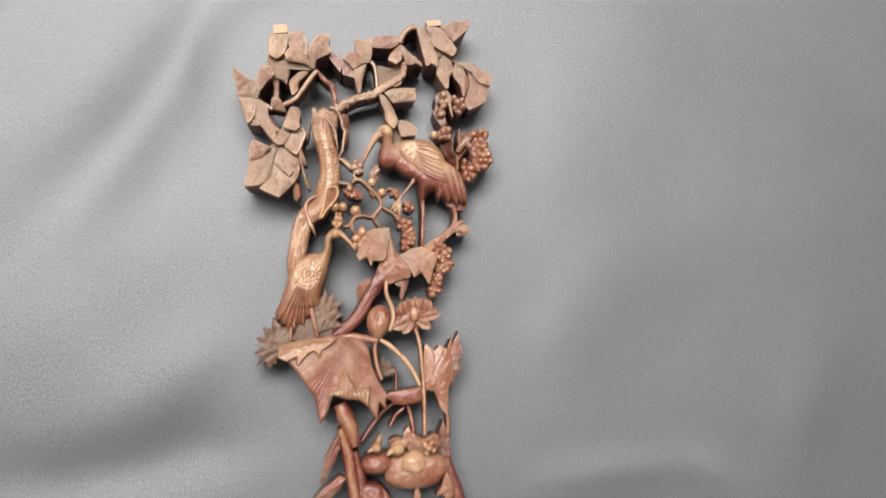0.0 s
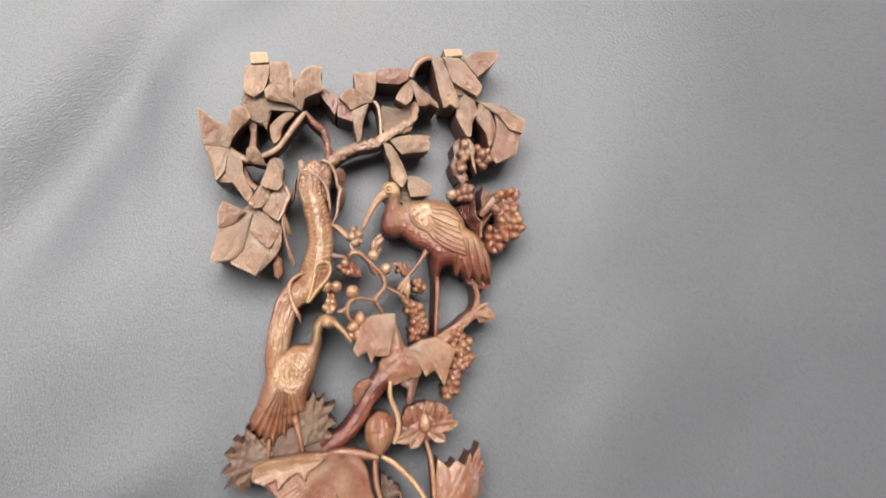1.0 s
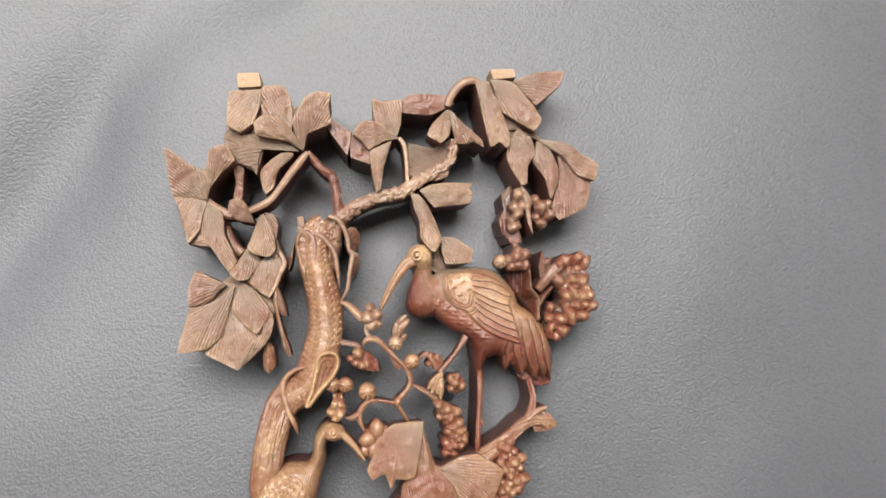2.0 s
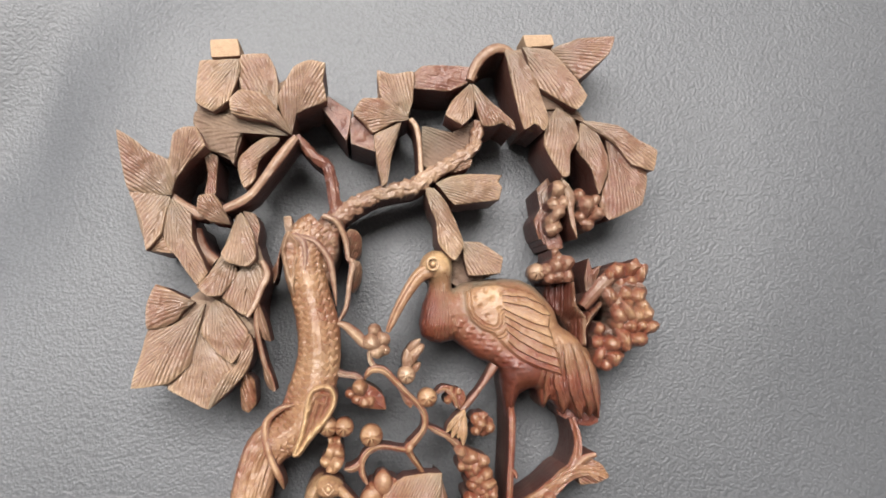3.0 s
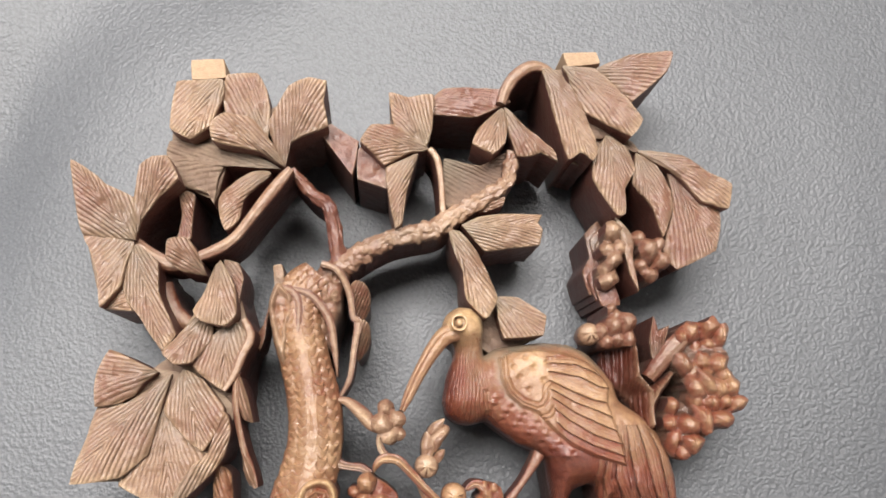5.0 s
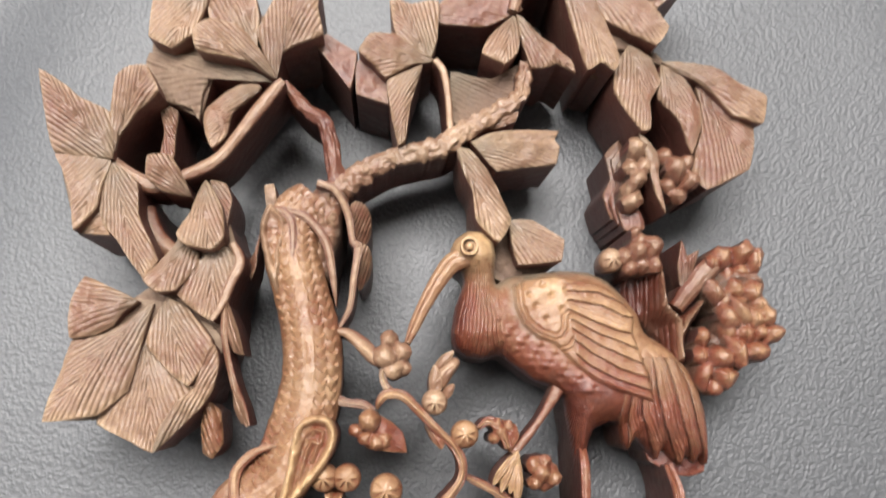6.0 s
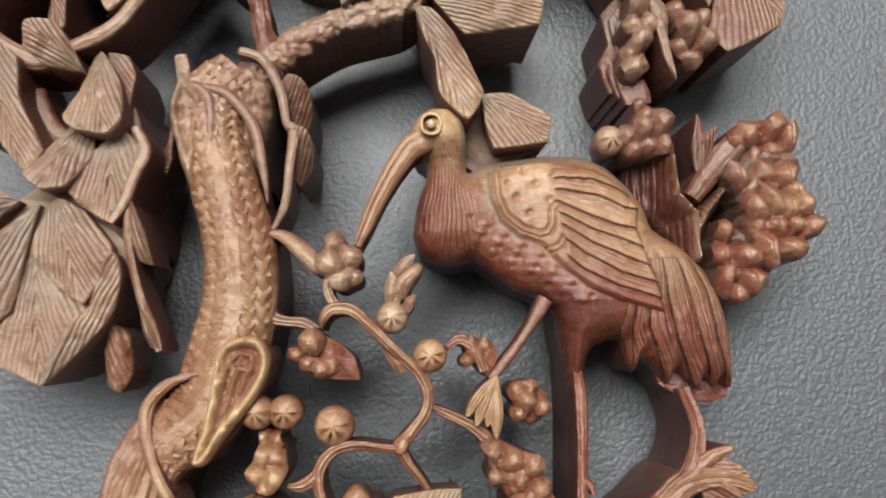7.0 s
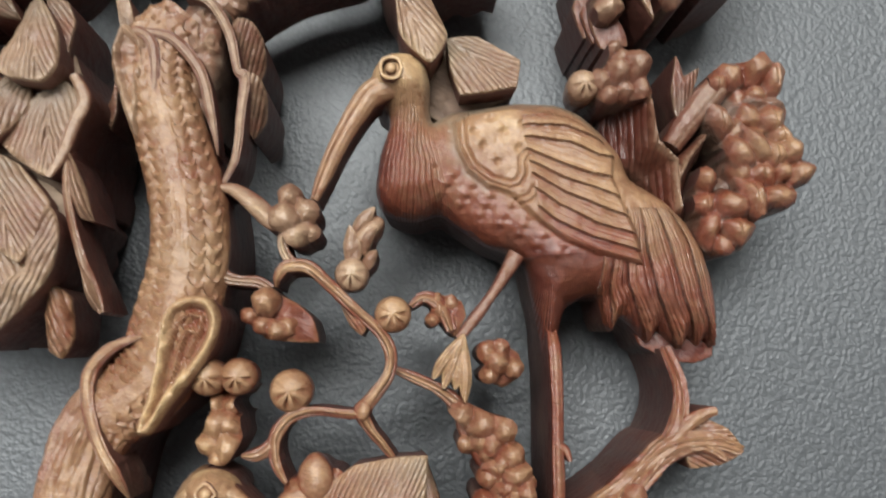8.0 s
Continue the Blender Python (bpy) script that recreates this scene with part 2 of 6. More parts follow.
def add_leaf(s, outline, z, ztip=None, tip=None, dome=1.2, fold=0.5, thick=14, pitch=1.0, cut=0.9, k=0.3, centre=None, fan=0, under=0.94, edge=0.6, rib=-0.45, rings=10, round_top=False, lumps=0.7, mat=0, tilt=0.0, along=False, teeth=0.0, pleat=0.0, dusty=0.0):
    """A carved blade: outline starts at the stem, tip is the index of its end. dome: how far it bulges; fold: how far the halves fall
    away from the midrib (a rise, if negative); pitch: distance of the cuts; fan: cuts that spread from the stem instead."""
    ztip = z if ztip is None else ztip
    base, end = outline[0], outline[len(outline) // 2 if tip is None else tip]
    ax, ay = end[0] - base[0], end[1] - base[1]
    length = math.hypot(ax, ay)
    ax, ay = ax / length, ay / length
    c = centre or centre_of(outline)
    rim = curve(outline, 6, True, k)
    if teeth:
        for i, (x, y) in enumerate(rim):
            if (x - base[0]) * ax + (y - base[1]) * ay > 0.3 * length:
                d = math.hypot(x - c[0], y - c[1])
                q = 1 + teeth * (1.0 if i % 3 == 0 else -0.6) * (0.7 + 0.6 * noise.noise((x, y, 2.0))) / d
                rim[i] = (c[0] + (x - c[0]) * q, c[1] + (y - c[1]) * q)
    half = max(abs((y - base[1]) * ax - (x - base[0]) * ay) for x, y in rim)
    seed = base[0] * 0.37 + base[1] * 0.23

    def top(x, y, r):
        u = (x - base[0]) * ax + (y - base[1]) * ay
        v = (y - base[1]) * ax - (x - base[0]) * ay
        h = z + (ztip - z) * min(max(u / length, -0.2), 1.15)
        h += dome * (math.sqrt(max(0.0, 1 - r * r)) if round_top else 1 - r * r)
        h -= fold * (abs(v) / max(half, 0.1))
        h += tilt * v / max(half, 0.1)
        h += rib * math.exp(-(v / 0.8) ** 2) if rib else 0
        h += lumps * (noise.noise((x * 0.28 + seed, y * 0.28, seed)) + 0.35 * noise.noise((x * 0.9, y * 0.9, seed)))
        if fan:
            ph = math.atan2(v, max(u + length * 0.15, 0.01)) * fan / math.pi
        elif along:
            ph = v / pitch
        else:
            ph = (u - 4.6 * abs(v) ** 0.94 + 0.07 * v * v) / (4.0 * pitch)
        h += pleat * r * (abs(ph % 1 - 0.5) * 2 - 0.5)
        return h, ph + 0.07 * noise.noise((x * 0.2, y * 0.2, seed)) + 0.03 * noise.noise((x * 0.8, y * 0.8, seed))

    loops = []
    for i in range(1, rings + 1):
        r = i / rings if i < rings - 1 else (0.965 if i == rings - 1 else 1.0)
        row = []
        for x, y in rim:
            px, py = c[0] + (x - c[0]) * r, c[1] + (y - c[1]) * r
            h, ph = top(px, py, r)
            row.append(s.point(px, py, h - (0.35 if i == rings else 0), ph, cut * (0.3 if i == rings else 1), 0.2 if i >= rings - 1 else 0.0, dusty * max(0.0, 1 - math.hypot(px - base[0], py - base[1]) / (0.6 * length))))
        loops.append(row)
    h, ph = top(c[0], c[1], 0)
    mid = s.point(c[0], c[1], h, ph, cut)
    n = len(rim)
    for i in range(n):
        s.face((mid, loops[0][i], loops[0][(i + 1) % n]), mat)
    for a, b in zip(loops, loops[1:]):
        s.strip(a, b, mat)
    d0 = edge
    row1, row2 = [], []
    for (x, y), top_id in zip(rim, loops[-1]):
        zt = s.v[top_id][2]
        row1.append(s.point(x, y, zt - d0, 0, 0, 0.1))
        lo = max(zt - thick * (1 + 0.06 * math.sin(x * 0.9 + y * 0.7)), BACK)
        row2.append(s.point(c[0] + (x - c[0]) * under, c[1] + (y - c[1]) * under, lo))
    s.strip(loops[-1], row1, mat)
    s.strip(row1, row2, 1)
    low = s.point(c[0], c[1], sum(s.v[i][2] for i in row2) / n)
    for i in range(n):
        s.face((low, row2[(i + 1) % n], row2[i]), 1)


def add_ribbon(s, pts, radii, zs, depth=12, cut=0.0, lines=0, bark=0.0, steps=8, flat=0.85, under=0.8, arc=9, mat=0, relief=None, peak=0.0, phase=None):
    """A carved stem: rounded above, with straight sides that go depth down. lines: cuts along it; bark: roughness."""
    def grow(v):
        return list(v) if isinstance(v, (list, tuple)) else [v] * len(pts)
    rows = curve([(p[0], p[1], r, z, d) for p, r, z, d in zip(pts, grow(radii), grow(zs), grow(depth))], steps)
    rings, along = [], 0.0
    for i, (x, y, r, z, d) in enumerate(rows):
        a, b = rows[max(i - 1, 0)], rows[min(i + 1, len(rows) - 1)]
        tx, ty = b[0] - a[0], b[1] - a[1]
        ln = math.hypot(tx, ty) or 1
        nx, ny = -ty / ln, tx / ln
        if i:
            along += math.hypot(x - rows[i - 1][0], y - rows[i - 1][1])
        ring = []
        lo = max(z - d, BACK)
        ring.append(s.point(x + nx * r * under, y + ny * r * under, lo, 0, 0))
        for j in range(arc + 1):
            t = math.pi * j / arc
            w, h = math.cos(t), math.sin(t)
            h = (1 - peak) * h + peak * (1 - abs(w + 0.3 * math.sin(along * 0.22)) ** 1.1) if peak else h
            q = 1 + bark * (noise.noise((x * 0.45 + w * 2, y * 0.45, z * 0.3 + h * 2)) + 0.5 * noise.noise((x * 1.3 + w * 3, y * 1.3, h * 3)))
            if relief:
                bump = relief(along, w, i / len(rows))
                q += bump / r
            else:
                bump = 0.0
            px, py = x + nx * r * w * q, y + ny * r * w * q
            # Top paler, flanks darker: worn ridges, with shading put into the colour
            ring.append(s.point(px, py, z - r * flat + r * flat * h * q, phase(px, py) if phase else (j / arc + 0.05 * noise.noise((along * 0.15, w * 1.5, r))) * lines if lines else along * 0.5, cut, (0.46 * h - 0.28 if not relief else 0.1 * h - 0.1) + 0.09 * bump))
        ring.append(s.point(x - nx * r * under, y - ny * r * under, lo, 0, 0))
        rings.append(ring)
    for a, b in zip(rings, rings[1:]):
        m = len(a)
        for j in range(m):
            jj = (j + 1) % m
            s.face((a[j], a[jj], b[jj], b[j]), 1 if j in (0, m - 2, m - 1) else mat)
    for ring in (rings[0], rings[-1]):
        m = s.point(sum(s.v[i][0] for i in ring) / len(ring), sum(s.v[i][1] for i in ring) / len(ring), sum(s.v[i][2] for i in ring) / len(ring))
        for j in range(len(ring)):
            s.face((m, ring[j], ring[(j + 1) % len(ring)]), mat)


def add_bud(s, x, y, z, r, ang=90, long=1.15, lobes=5, groove=0.12, depth=10, point=0.25, mat=0, n=16, m=9):
    """A bud or berry that points along ang in the plane: a lobed ball whose back half runs down as its stalk block."""
    ca, sa = math.cos(radians(ang)), math.sin(radians(ang))
    rows = []
    for i in range(1, m):
        t = math.pi * i / m
        row = []
        for j in range(n):
            p = 2 * math.pi * j / n
            q = math.sin(t) * (1 - groove * (1 - abs(math.cos(lobes * p / 2 + 0.4))) * (0.4 + math.sin(t)))
            u = math.cos(t) * long + point * max(0, math.cos(t)) ** 6
            w, h = q * math.cos(p), q * math.sin(p)
            h = h if h > 0 else h * depth / r
            # Bud tops paler, flanks darker: partly shading held in the colour
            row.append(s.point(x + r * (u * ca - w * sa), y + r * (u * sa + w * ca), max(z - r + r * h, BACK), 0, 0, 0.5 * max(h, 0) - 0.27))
        rows.append(row)
    for a, b in zip(rows, rows[1:]):
        s.strip(a, b, mat)
    for row, u in ((rows[0], long + point), (rows[-1], -long)):
        e = s.point(x + r * u * ca, y + r * u * sa, z - r)
        for j in range(n):
            s.face((e, row[j], row[(j + 1) % n]), mat)


def add_berry(s, x, y, z, r, turn=0.0, depth=9):
    """A round berry with a star of slits cut in its crown; its back runs down as a block."""
    n, rows = 30, []
    for i in range(1, 13):
        t = math.pi * 0.98 * i / 13
        row = []
        for j in range(n):
            p = 2 * math.pi * j / n
            slit = abs(math.cos(3.5 * p + turn)) ** 8 * min(1.0, max(0.0, 0.75 - math.sin(p))) * math.exp(-((t - 0.66) / 0.34) ** 2)
            q = r * (1 - 0.32 * slit)
            h = math.cos(t)
            # Crown paler, sides and slits darker: shading added to the worn colour
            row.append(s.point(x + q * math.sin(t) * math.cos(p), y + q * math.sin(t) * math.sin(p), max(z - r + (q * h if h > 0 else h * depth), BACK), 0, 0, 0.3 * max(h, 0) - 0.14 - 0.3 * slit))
        rows.append(row)
    top = s.point(x, y, z, 0, 0, 0.15)
    for j in range(n):
        s.face((top, rows[0][j], rows[0][(j + 1) % n]))
    for a, b in zip(rows, rows[1:]):
        s.strip(a, b)


def nearest(line, X, Y, closed=False):
    """Distance from many points to a polyline, and the nearest points on it."""
    best, NX, NY = np.full(X.shape, 1e9), X.copy(), Y.copy()
    for (x0, y0), (x1, y1) in zip(line, line[1:] + line[:1] if closed else line[1:]):
        dx, dy = x1 - x0, y1 - y0
        t = np.clip(((X - x0) * dx + (Y - y0) * dy) / max(dx * dx + dy * dy, 1e-9), 0, 1)
        px, py = x0 + t * dx, y0 + t * dy
        d = np.hypot(X - px, Y - py)
        near = d < best
        best, NX, NY = np.where(near, d, best), np.where(near, px, NX), np.where(near, py, NY)
    return best, NX, NY


def depth_in(line, X, Y):
    """How deep points lie inside a closed outline; negative outside."""
    odd = np.zeros(X.shape, bool)
    for (x0, y0), (x1, y1) in zip(line, line[1:] + line[:1]):
        if y0 != y1:
            odd ^= ((y0 > Y) != (y1 > Y)) & (X < (x1 - x0) * (Y - y0) / (y1 - y0) + x0)
    return np.where(odd, 1, -1) * nearest(line, X, Y, True)[0]


def roughness(X, Y, scale, seed):
    return np.array([noise.noise((x * scale, y * scale, seed)) for x, y in zip(X.ravel(), Y.ravel())]).reshape(X.shape)


def ease(v):
    v = np.clip(v, 0, 1)
    return v * v * (3 - 2 * v)


def add_relief(s, outline, height, step=0.4, thick=30, k=0.8, under=0.97):
    """A solid cut out along an outline, whose upper face height(x, y, depth inside) shapes in one piece: it returns the
    heights, how much paler spots are, and the knife cuts."""
    rim = curve(outline, 5, True, k)
    xs = np.arange(min(p[0] for p in rim) - 2 * step, max(p[0] for p in rim) + 2 * step, step)
    ys = np.arange(min(p[1] for p in rim) - 2 * step, max(p[1] for p in rim) + 2 * step, step)
    X, Y = np.meshgrid(xs, ys)
    cell = depth_in(rim, X[:-1, :-1] + step / 2, Y[:-1, :-1] + step / 2) > 0
    full, some = np.ones(X.shape, bool), np.zeros(X.shape, bool)
    for a, b in ((slice(0, -1), slice(0, -1)), (slice(0, -1), slice(1, None)), (slice(1, None), slice(0, -1)), (slice(1, None), slice(1, None))):
        full[a, b] &= cell
        some[a, b] |= cell
    full[0], full[-1], full[:, 0], full[:, -1] = False, False, False, False
    d, NX, NY = nearest(rim, X, Y, True)
    edge = some & ~full
    X, Y, D = np.where(edge, NX, X), np.where(edge, NY, Y), np.where(edge, 0.0, d)
    use = np.argwhere(some)
    cols = tuple(use.T)
    z, tone_shift, phase, cut, dust = (np.broadcast_to(v, X[cols].shape) for v in (*height(X[cols], Y[cols], D[cols]), 0.0)[:5])
    ids = np.full(X.shape, -1)
    for n, (i, j) in enumerate(use):
        ids[i, j] = s.point(float(X[i, j]), float(Y[i, j]), float(z[n]), float(phase[n]), float(cut[n]), float(tone_shift[n]), float(dust[n]))
    rims = {}
    for i, j in np.argwhere(cell):
        q = (int(ids[i, j]), int(ids[i, j + 1]), int(ids[i + 1, j + 1]), int(ids[i + 1, j]))
        s.face(q)
        for a, b in zip(q, q[1:] + q[:1]):
            if (b, a) in rims:
                del rims[b, a]
            else:
                rims[a, b] = 1
    c = centre_of(rim)
    low = {}
    for a, b in rims:
        for v in (a, b):
            if v not in low:
                x, y, h = s.v[v]
                low[v] = s.point(c[0] + (x - c[0]) * under, c[1] + (y - c[1]) * under, max(h - thick, BACK))
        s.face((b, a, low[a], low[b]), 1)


def nubs(X, Y, base, spots, facets=5):
    """Heights of carved knobs, each (x, y, height, radius), standing out of a base; also where a knob shows."""
    z, on = base.copy(), np.zeros(X.shape)
    for n, (x, y, h, r) in enumerate(spots):
        a = np.arctan2(Y - y, X - x)
        ca, sa, stretch = math.cos(n * 2.4 + x), math.sin(n * 2.4 + x), 1.0 + 0.16 * (n % 4)
        U, V = ((X - x) * ca + (Y - y) * sa) / stretch, ((Y - y) * ca - (X - x) * sa) * (0.75 + 0.25 * stretch)
        turns = [k * 6.283 / (facets + 2) + 0.4 * math.sin(3 * k + n) for k in range(facets + 2)]
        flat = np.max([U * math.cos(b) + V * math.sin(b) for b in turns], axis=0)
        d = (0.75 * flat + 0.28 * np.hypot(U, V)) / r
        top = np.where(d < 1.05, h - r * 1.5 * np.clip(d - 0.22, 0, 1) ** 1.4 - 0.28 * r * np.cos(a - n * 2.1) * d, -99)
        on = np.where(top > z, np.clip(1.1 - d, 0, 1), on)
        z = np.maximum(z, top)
    return z, on


def add_knobs(s, spots, depth=16, step=0.35, facets=3):
    """Knobs (x, y, height, radius) that grow out of one small block of wood."""
    cx, cy = sum(p[0] for p in spots) / len(spots), sum(p[1] for p in spots) / len(spots)
    outline = []
    for i in range(26):
        ca, sa = math.cos(i * math.pi / 13), math.sin(i * math.pi / 13)
        far = 0.6
        for x, y, h, r in spots:
            along, off = (x - cx) * ca + (y - cy) * sa, abs((y - cy) * ca - (x - cx) * sa)
            if off < r:
                far = max(far, along + math.sqrt(r * r - off * off))
        outline.append((cx + far * ca, cy + far * sa))
    floor = min(h - 0.9 * r for x, y, h, r in spots)

    def top(X, Y, D):
        z, on = nubs(X, Y, floor - 1.5 * (1 - np.clip(D / 1.5, 0, 1)) ** 2 + 0.3 * roughness(X, Y, 0.5, cx), spots, facets)
        # Knobs paler than the wood between, which is greyed by dust
        return z + 0.3 * roughness(X, Y, 1.3, cy), 0.32 * on - 0.14, 0.0, 0.0, 0.4 * ease((0.25 - on) / 0.25)

    add_relief(s, outline, top, step=step, thick=depth, k=0.6)


def add_blossom(s, x, y, z, r, ang, depth=16):
    """A half-open flower: a ball between thick petals, on a block of wood."""
    spots = [(x, y, z, r * 0.8)]
    for k in (-110, -25, 70, 165):
        a = radians(ang + k + rnd.uniform(-22, 22))
        d = r * rnd.uniform(0.75, 1.0)
        spots.append((x + d * math.cos(a), y + d * math.sin(a), z - r * rnd.uniform(0.1, 0.5), r * rnd.uniform(0.5, 0.7)))
    add_knobs(s, spots, depth, 0.3)


def fan_of(lines, at, across):
    """Which of the bands between neighbouring lines a point lies in, and how far across it (0 to 1). Lines run along at."""
    edges = [np.interp(at, [p[0] for p in ln], [p[1] for p in ln]) for ln in lines]
    which, part = np.full(at.shape, -1), np.zeros(at.shape)
    for i, (a, b) in enumerate(zip(edges, edges[1:])):
        t = (across - a) / np.where(np.abs(b - a) < 1e-6, 1e-6, b - a)
        hit = (t >= 0) & (t < 1)
        which, part = np.where(hit, i, which), np.where(hit, t, part)
    return which, part


def bark_relief(along, w, part):
    """Millimetres by which bark stands out: a plain strip of fine lines between two bands of round scales, long furrows lower down."""
    low = min(1.0, max(0.0, (part - 0.56) / 0.06))
    jig = noise.noise((along * 0.25, w * 2.5, 3.0))
    mid = 0.02 + 0.08 * math.sin(along * 0.11)
    e = abs(w - mid)
    if e > 0.2:
        col = 0 if e < 0.56 else 1
        b = ((e - 0.2) / 0.36 - col) * 2 - 1
        t = (along / 2.7 + 0.5 * col + 0.5 * b * b + 0.12 * jig) % 1.0
        h = (1.25 * (1 - t) ** 1.3 - 0.35) * (1 - b ** 6) * min(1.0, max(0.0, (0.92 - abs(w)) * 7))
    else:
        h = 0.22 + 0.10 * math.sin(w * 70 + 2 * jig) + 0.12 * noise.noise((along * 0.2, w * 14, 2.0))
    f = noise.noise((along * 0.05 + 7, w * 5.0 + 0.25 * math.sin(along * 0.25), 1.0))
    g = (0.35 - abs(f)) * 3.2 + 0.5 * noise.noise((along * 0.35, w * 7, 5.0)) + 0.12 * math.sin(w * 55 + 3 * f)
    return h * (1 - low) + g * 0.5 * low * min(1.0, max(0.0, (0.95 - abs(w)) * 6))


def finish(s, mats):
    """Sets how worn a part is, where mats gives a number, and returns its two materials."""
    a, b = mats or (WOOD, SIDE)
    if isinstance(a, float):
        s.level, a = a, LACQUER
    return (a, b)


def kite(a, b, w):
    """Outline of a pointed petal from a to b, w wide on either side."""
    d = math.atan2(b[1] - a[1], b[0] - a[0])
    return [(a[0] + u * (b[0] - a[0]) - math.sin(d) * v * w, a[1] + u * (b[1] - a[1]) + math.cos(d) * v * w) for u, v in ((0, 0), (0.3, 0.75), (0.65, 1.0), (0.88, 0.55), (1.0, 0), (0.88, -0.55), (0.65, -1.0), (0.3, -0.75))]


def leaf(name, outline, z, mats=None, label="", owner=None, **more):
    s = Shape()
    mats = finish(s, mats)
    if name == "leaf":
        more["dome"] = more.get("dome", 1.2) * 0.9
        more["fold"] = more.get("fold", 0.5) * 1.5
        more["ztip"] = (z if more.get("ztip") is None else more["ztip"]) + 0.5
        more.setdefault("dusty", 0.55)
        z -= 1.8
        more.setdefault("lumps", 0.8)
    add_leaf(s, outline, z, **more)
    return s.make(name, mats, owner or panel, label)


def stem(name, pts, radii, zs, mats=None, label="", owner=None, **more):
    s = Shape()
    mats = finish(s, mats)
    add_ribbon(s, pts, radii, zs, **more)
    return s.make(name, mats, owner or panel, label)


def bud(name, x, y, z, r, ang=90, mats=None, label="", owner=None, **more):
    s = Shape()
    mats = finish(s, mats)
    add_bud(s, x, y, z, r, ang, **more)
    return s.make(name, mats, owner or panel, label)


def berry(name, x, y, z, r, turn=0.0, mats=None, depth=9):
    s = Shape()
    mats = finish(s, mats)
    add_berry(s, x, y, z, r, turn, depth)
    return s.make(name, mats, panel)


def blossom(name, x, y, z, r, ang, mats=None, depth=16):
    s = Shape()
    mats = finish(s, mats)
    add_blossom(s, x, y, z, r, ang, depth)
    return s.make(name, mats, panel, sharp=33)


def box_shape(s, x0, x1, y0, y1, z0, z1):
    ids = [s.point(x, y, z) for z in (z0, z1) for x, y in ((x0, y0), (x1, y0), (x1, y1), (x0, y1))]
    for q in ((3, 2, 1, 0), (4, 5, 6, 7), (0, 1, 5, 4), (1, 2, 6, 5), (2, 3, 7, 6), (3, 0, 4, 7)):
        s.face([ids[i] for i in q])

# ---- the place ----
def slab(name, x0, x1, y0, y1, z0, z1, mat):
    s = Shape()
    box_shape(s, x0, x1, y0, y1, z0, z1)
    return tagged(s.make(name, [mat], None), kind="structure")


def fold_height(x, y):
    """The sheet's slack: long soft folds, in millimetres."""
    h = 0.0
    for cx, cy, ang, wide, long, amp in FOLDS:
        a = radians(ang)
        u, v = (x - cx) * math.cos(a) + (y - cy) * math.sin(a), -(x - cx) * math.sin(a) + (y - cy) * math.cos(a)
        v += 0.0012 * u * u * (1 if amp > 0 else -1)
        h += 1.0 * amp * math.exp(-(v / wide) ** 2 - (u / long) ** 2)
    flat = min(1, max(0, (math.hypot(max(abs(x) - 85, 0), max(abs(y - 60) - 135, 0))) / 60))
    return h * flat + 0.5 * noise.noise((x / 60, y / 60, 1)) * flat


FOLDS = [(-160, 160, 51, 36, 120, -11), (-118, 190, 51, 20, 90, 3), (-235, 60, 45, 34, 120, -6), (-150, -60, 30, 30, 90, 4), (-190, -130, 10, 26, 120, -6),
         (195, -150, 2, 16, 75, 2.6), (290, -172, -48, 12, 45, 3.5), (345, -120, 75, 30, 60, 2.5), (110, -20, 42, 20, 60, -1.6), (-60, 265, 60, 22, 60, -5),
         (170, 130, 70, 60, 160, 3), (-290, 200, 60, 30, 130, 6), (220, 20, 20, 50, 160, 2.5)]


def sheet():
    s = Shape()
    xs = [-2000, -1400, -900, -600] + [i * 6 - 450 for i in range(151)] + [600, 900, 1400, 2000]
    ys = [-2000, -1400, -900, -600] + [i * 6 - 390 for i in range(137)] + [600, 900, 1400, 2000]
    ids = [[s.point(x, y, fold_height(x, y) + 10) for x in xs] for y in ys]
    for a, b in zip(ids, ids[1:]):
        s.strip(a, b, closed=False)
    ob = s.make("ground", [CLOTH], None, "grey pebbled leatherette sheet with soft folds", 180)
    return tagged(ob, category="fabric", kind="structure")


sheet()
# Unseen floor, ceiling and walls, added around the sheet; their grey sets bounced light
slab("floor", -2000, 2000, -2000, 2000, -160, -60, WALL)
slab("ceiling", -2100, 2100, -2100, 2100, 2200, 2300, WALL)
slab("wall_east", 2000, 2100, -2100, 2100, -60, 2200, WALL)
slab("wall_south", -2000, 2000, -2100, -2000, -60, 2200, WALL)
slab("wall_north", -2000, 2000, 2000, 2100, -60, 2200, WALL)
# Unseen west wall, with an opening added for the fill lamp
west = Shape()
for y0, y1, z0, z1 in ((-2100, 250, -60, 2200), (1550, 2100, -60, 2200), (250, 1550, -60, 800), (250, 1550, 1900, 2200)):
    box_shape(west, -2100, -2000, y0, y1, z0, z1)
tagged(west.make("wall_west", [WALL], None), kind="structure")

# ---- the carving ----
panel = new("carved_panel")
panel.location = BASE / 1000
tagged(panel, "openwork panel carved in reddish-brown wood, birds among leaves, worn gilding", "carving")

# tenons on the upper edge
for pts in ([(-74.4, 199.7), (-64.6, 200.4), (-63.5, 194), (-73.9, 193.2)], [(41.8, 204.4), (52.8, 205.1), (53.7, 201), (43.2, 199.9)]):
    leaf("tenon", pts, 41, (RAW, RAW), "pale raw wood tenon", dome=0.2, thick=15, cut=0.15, k=0.12, rib=0, under=1.0, lumps=0.15, pitch=2.5)

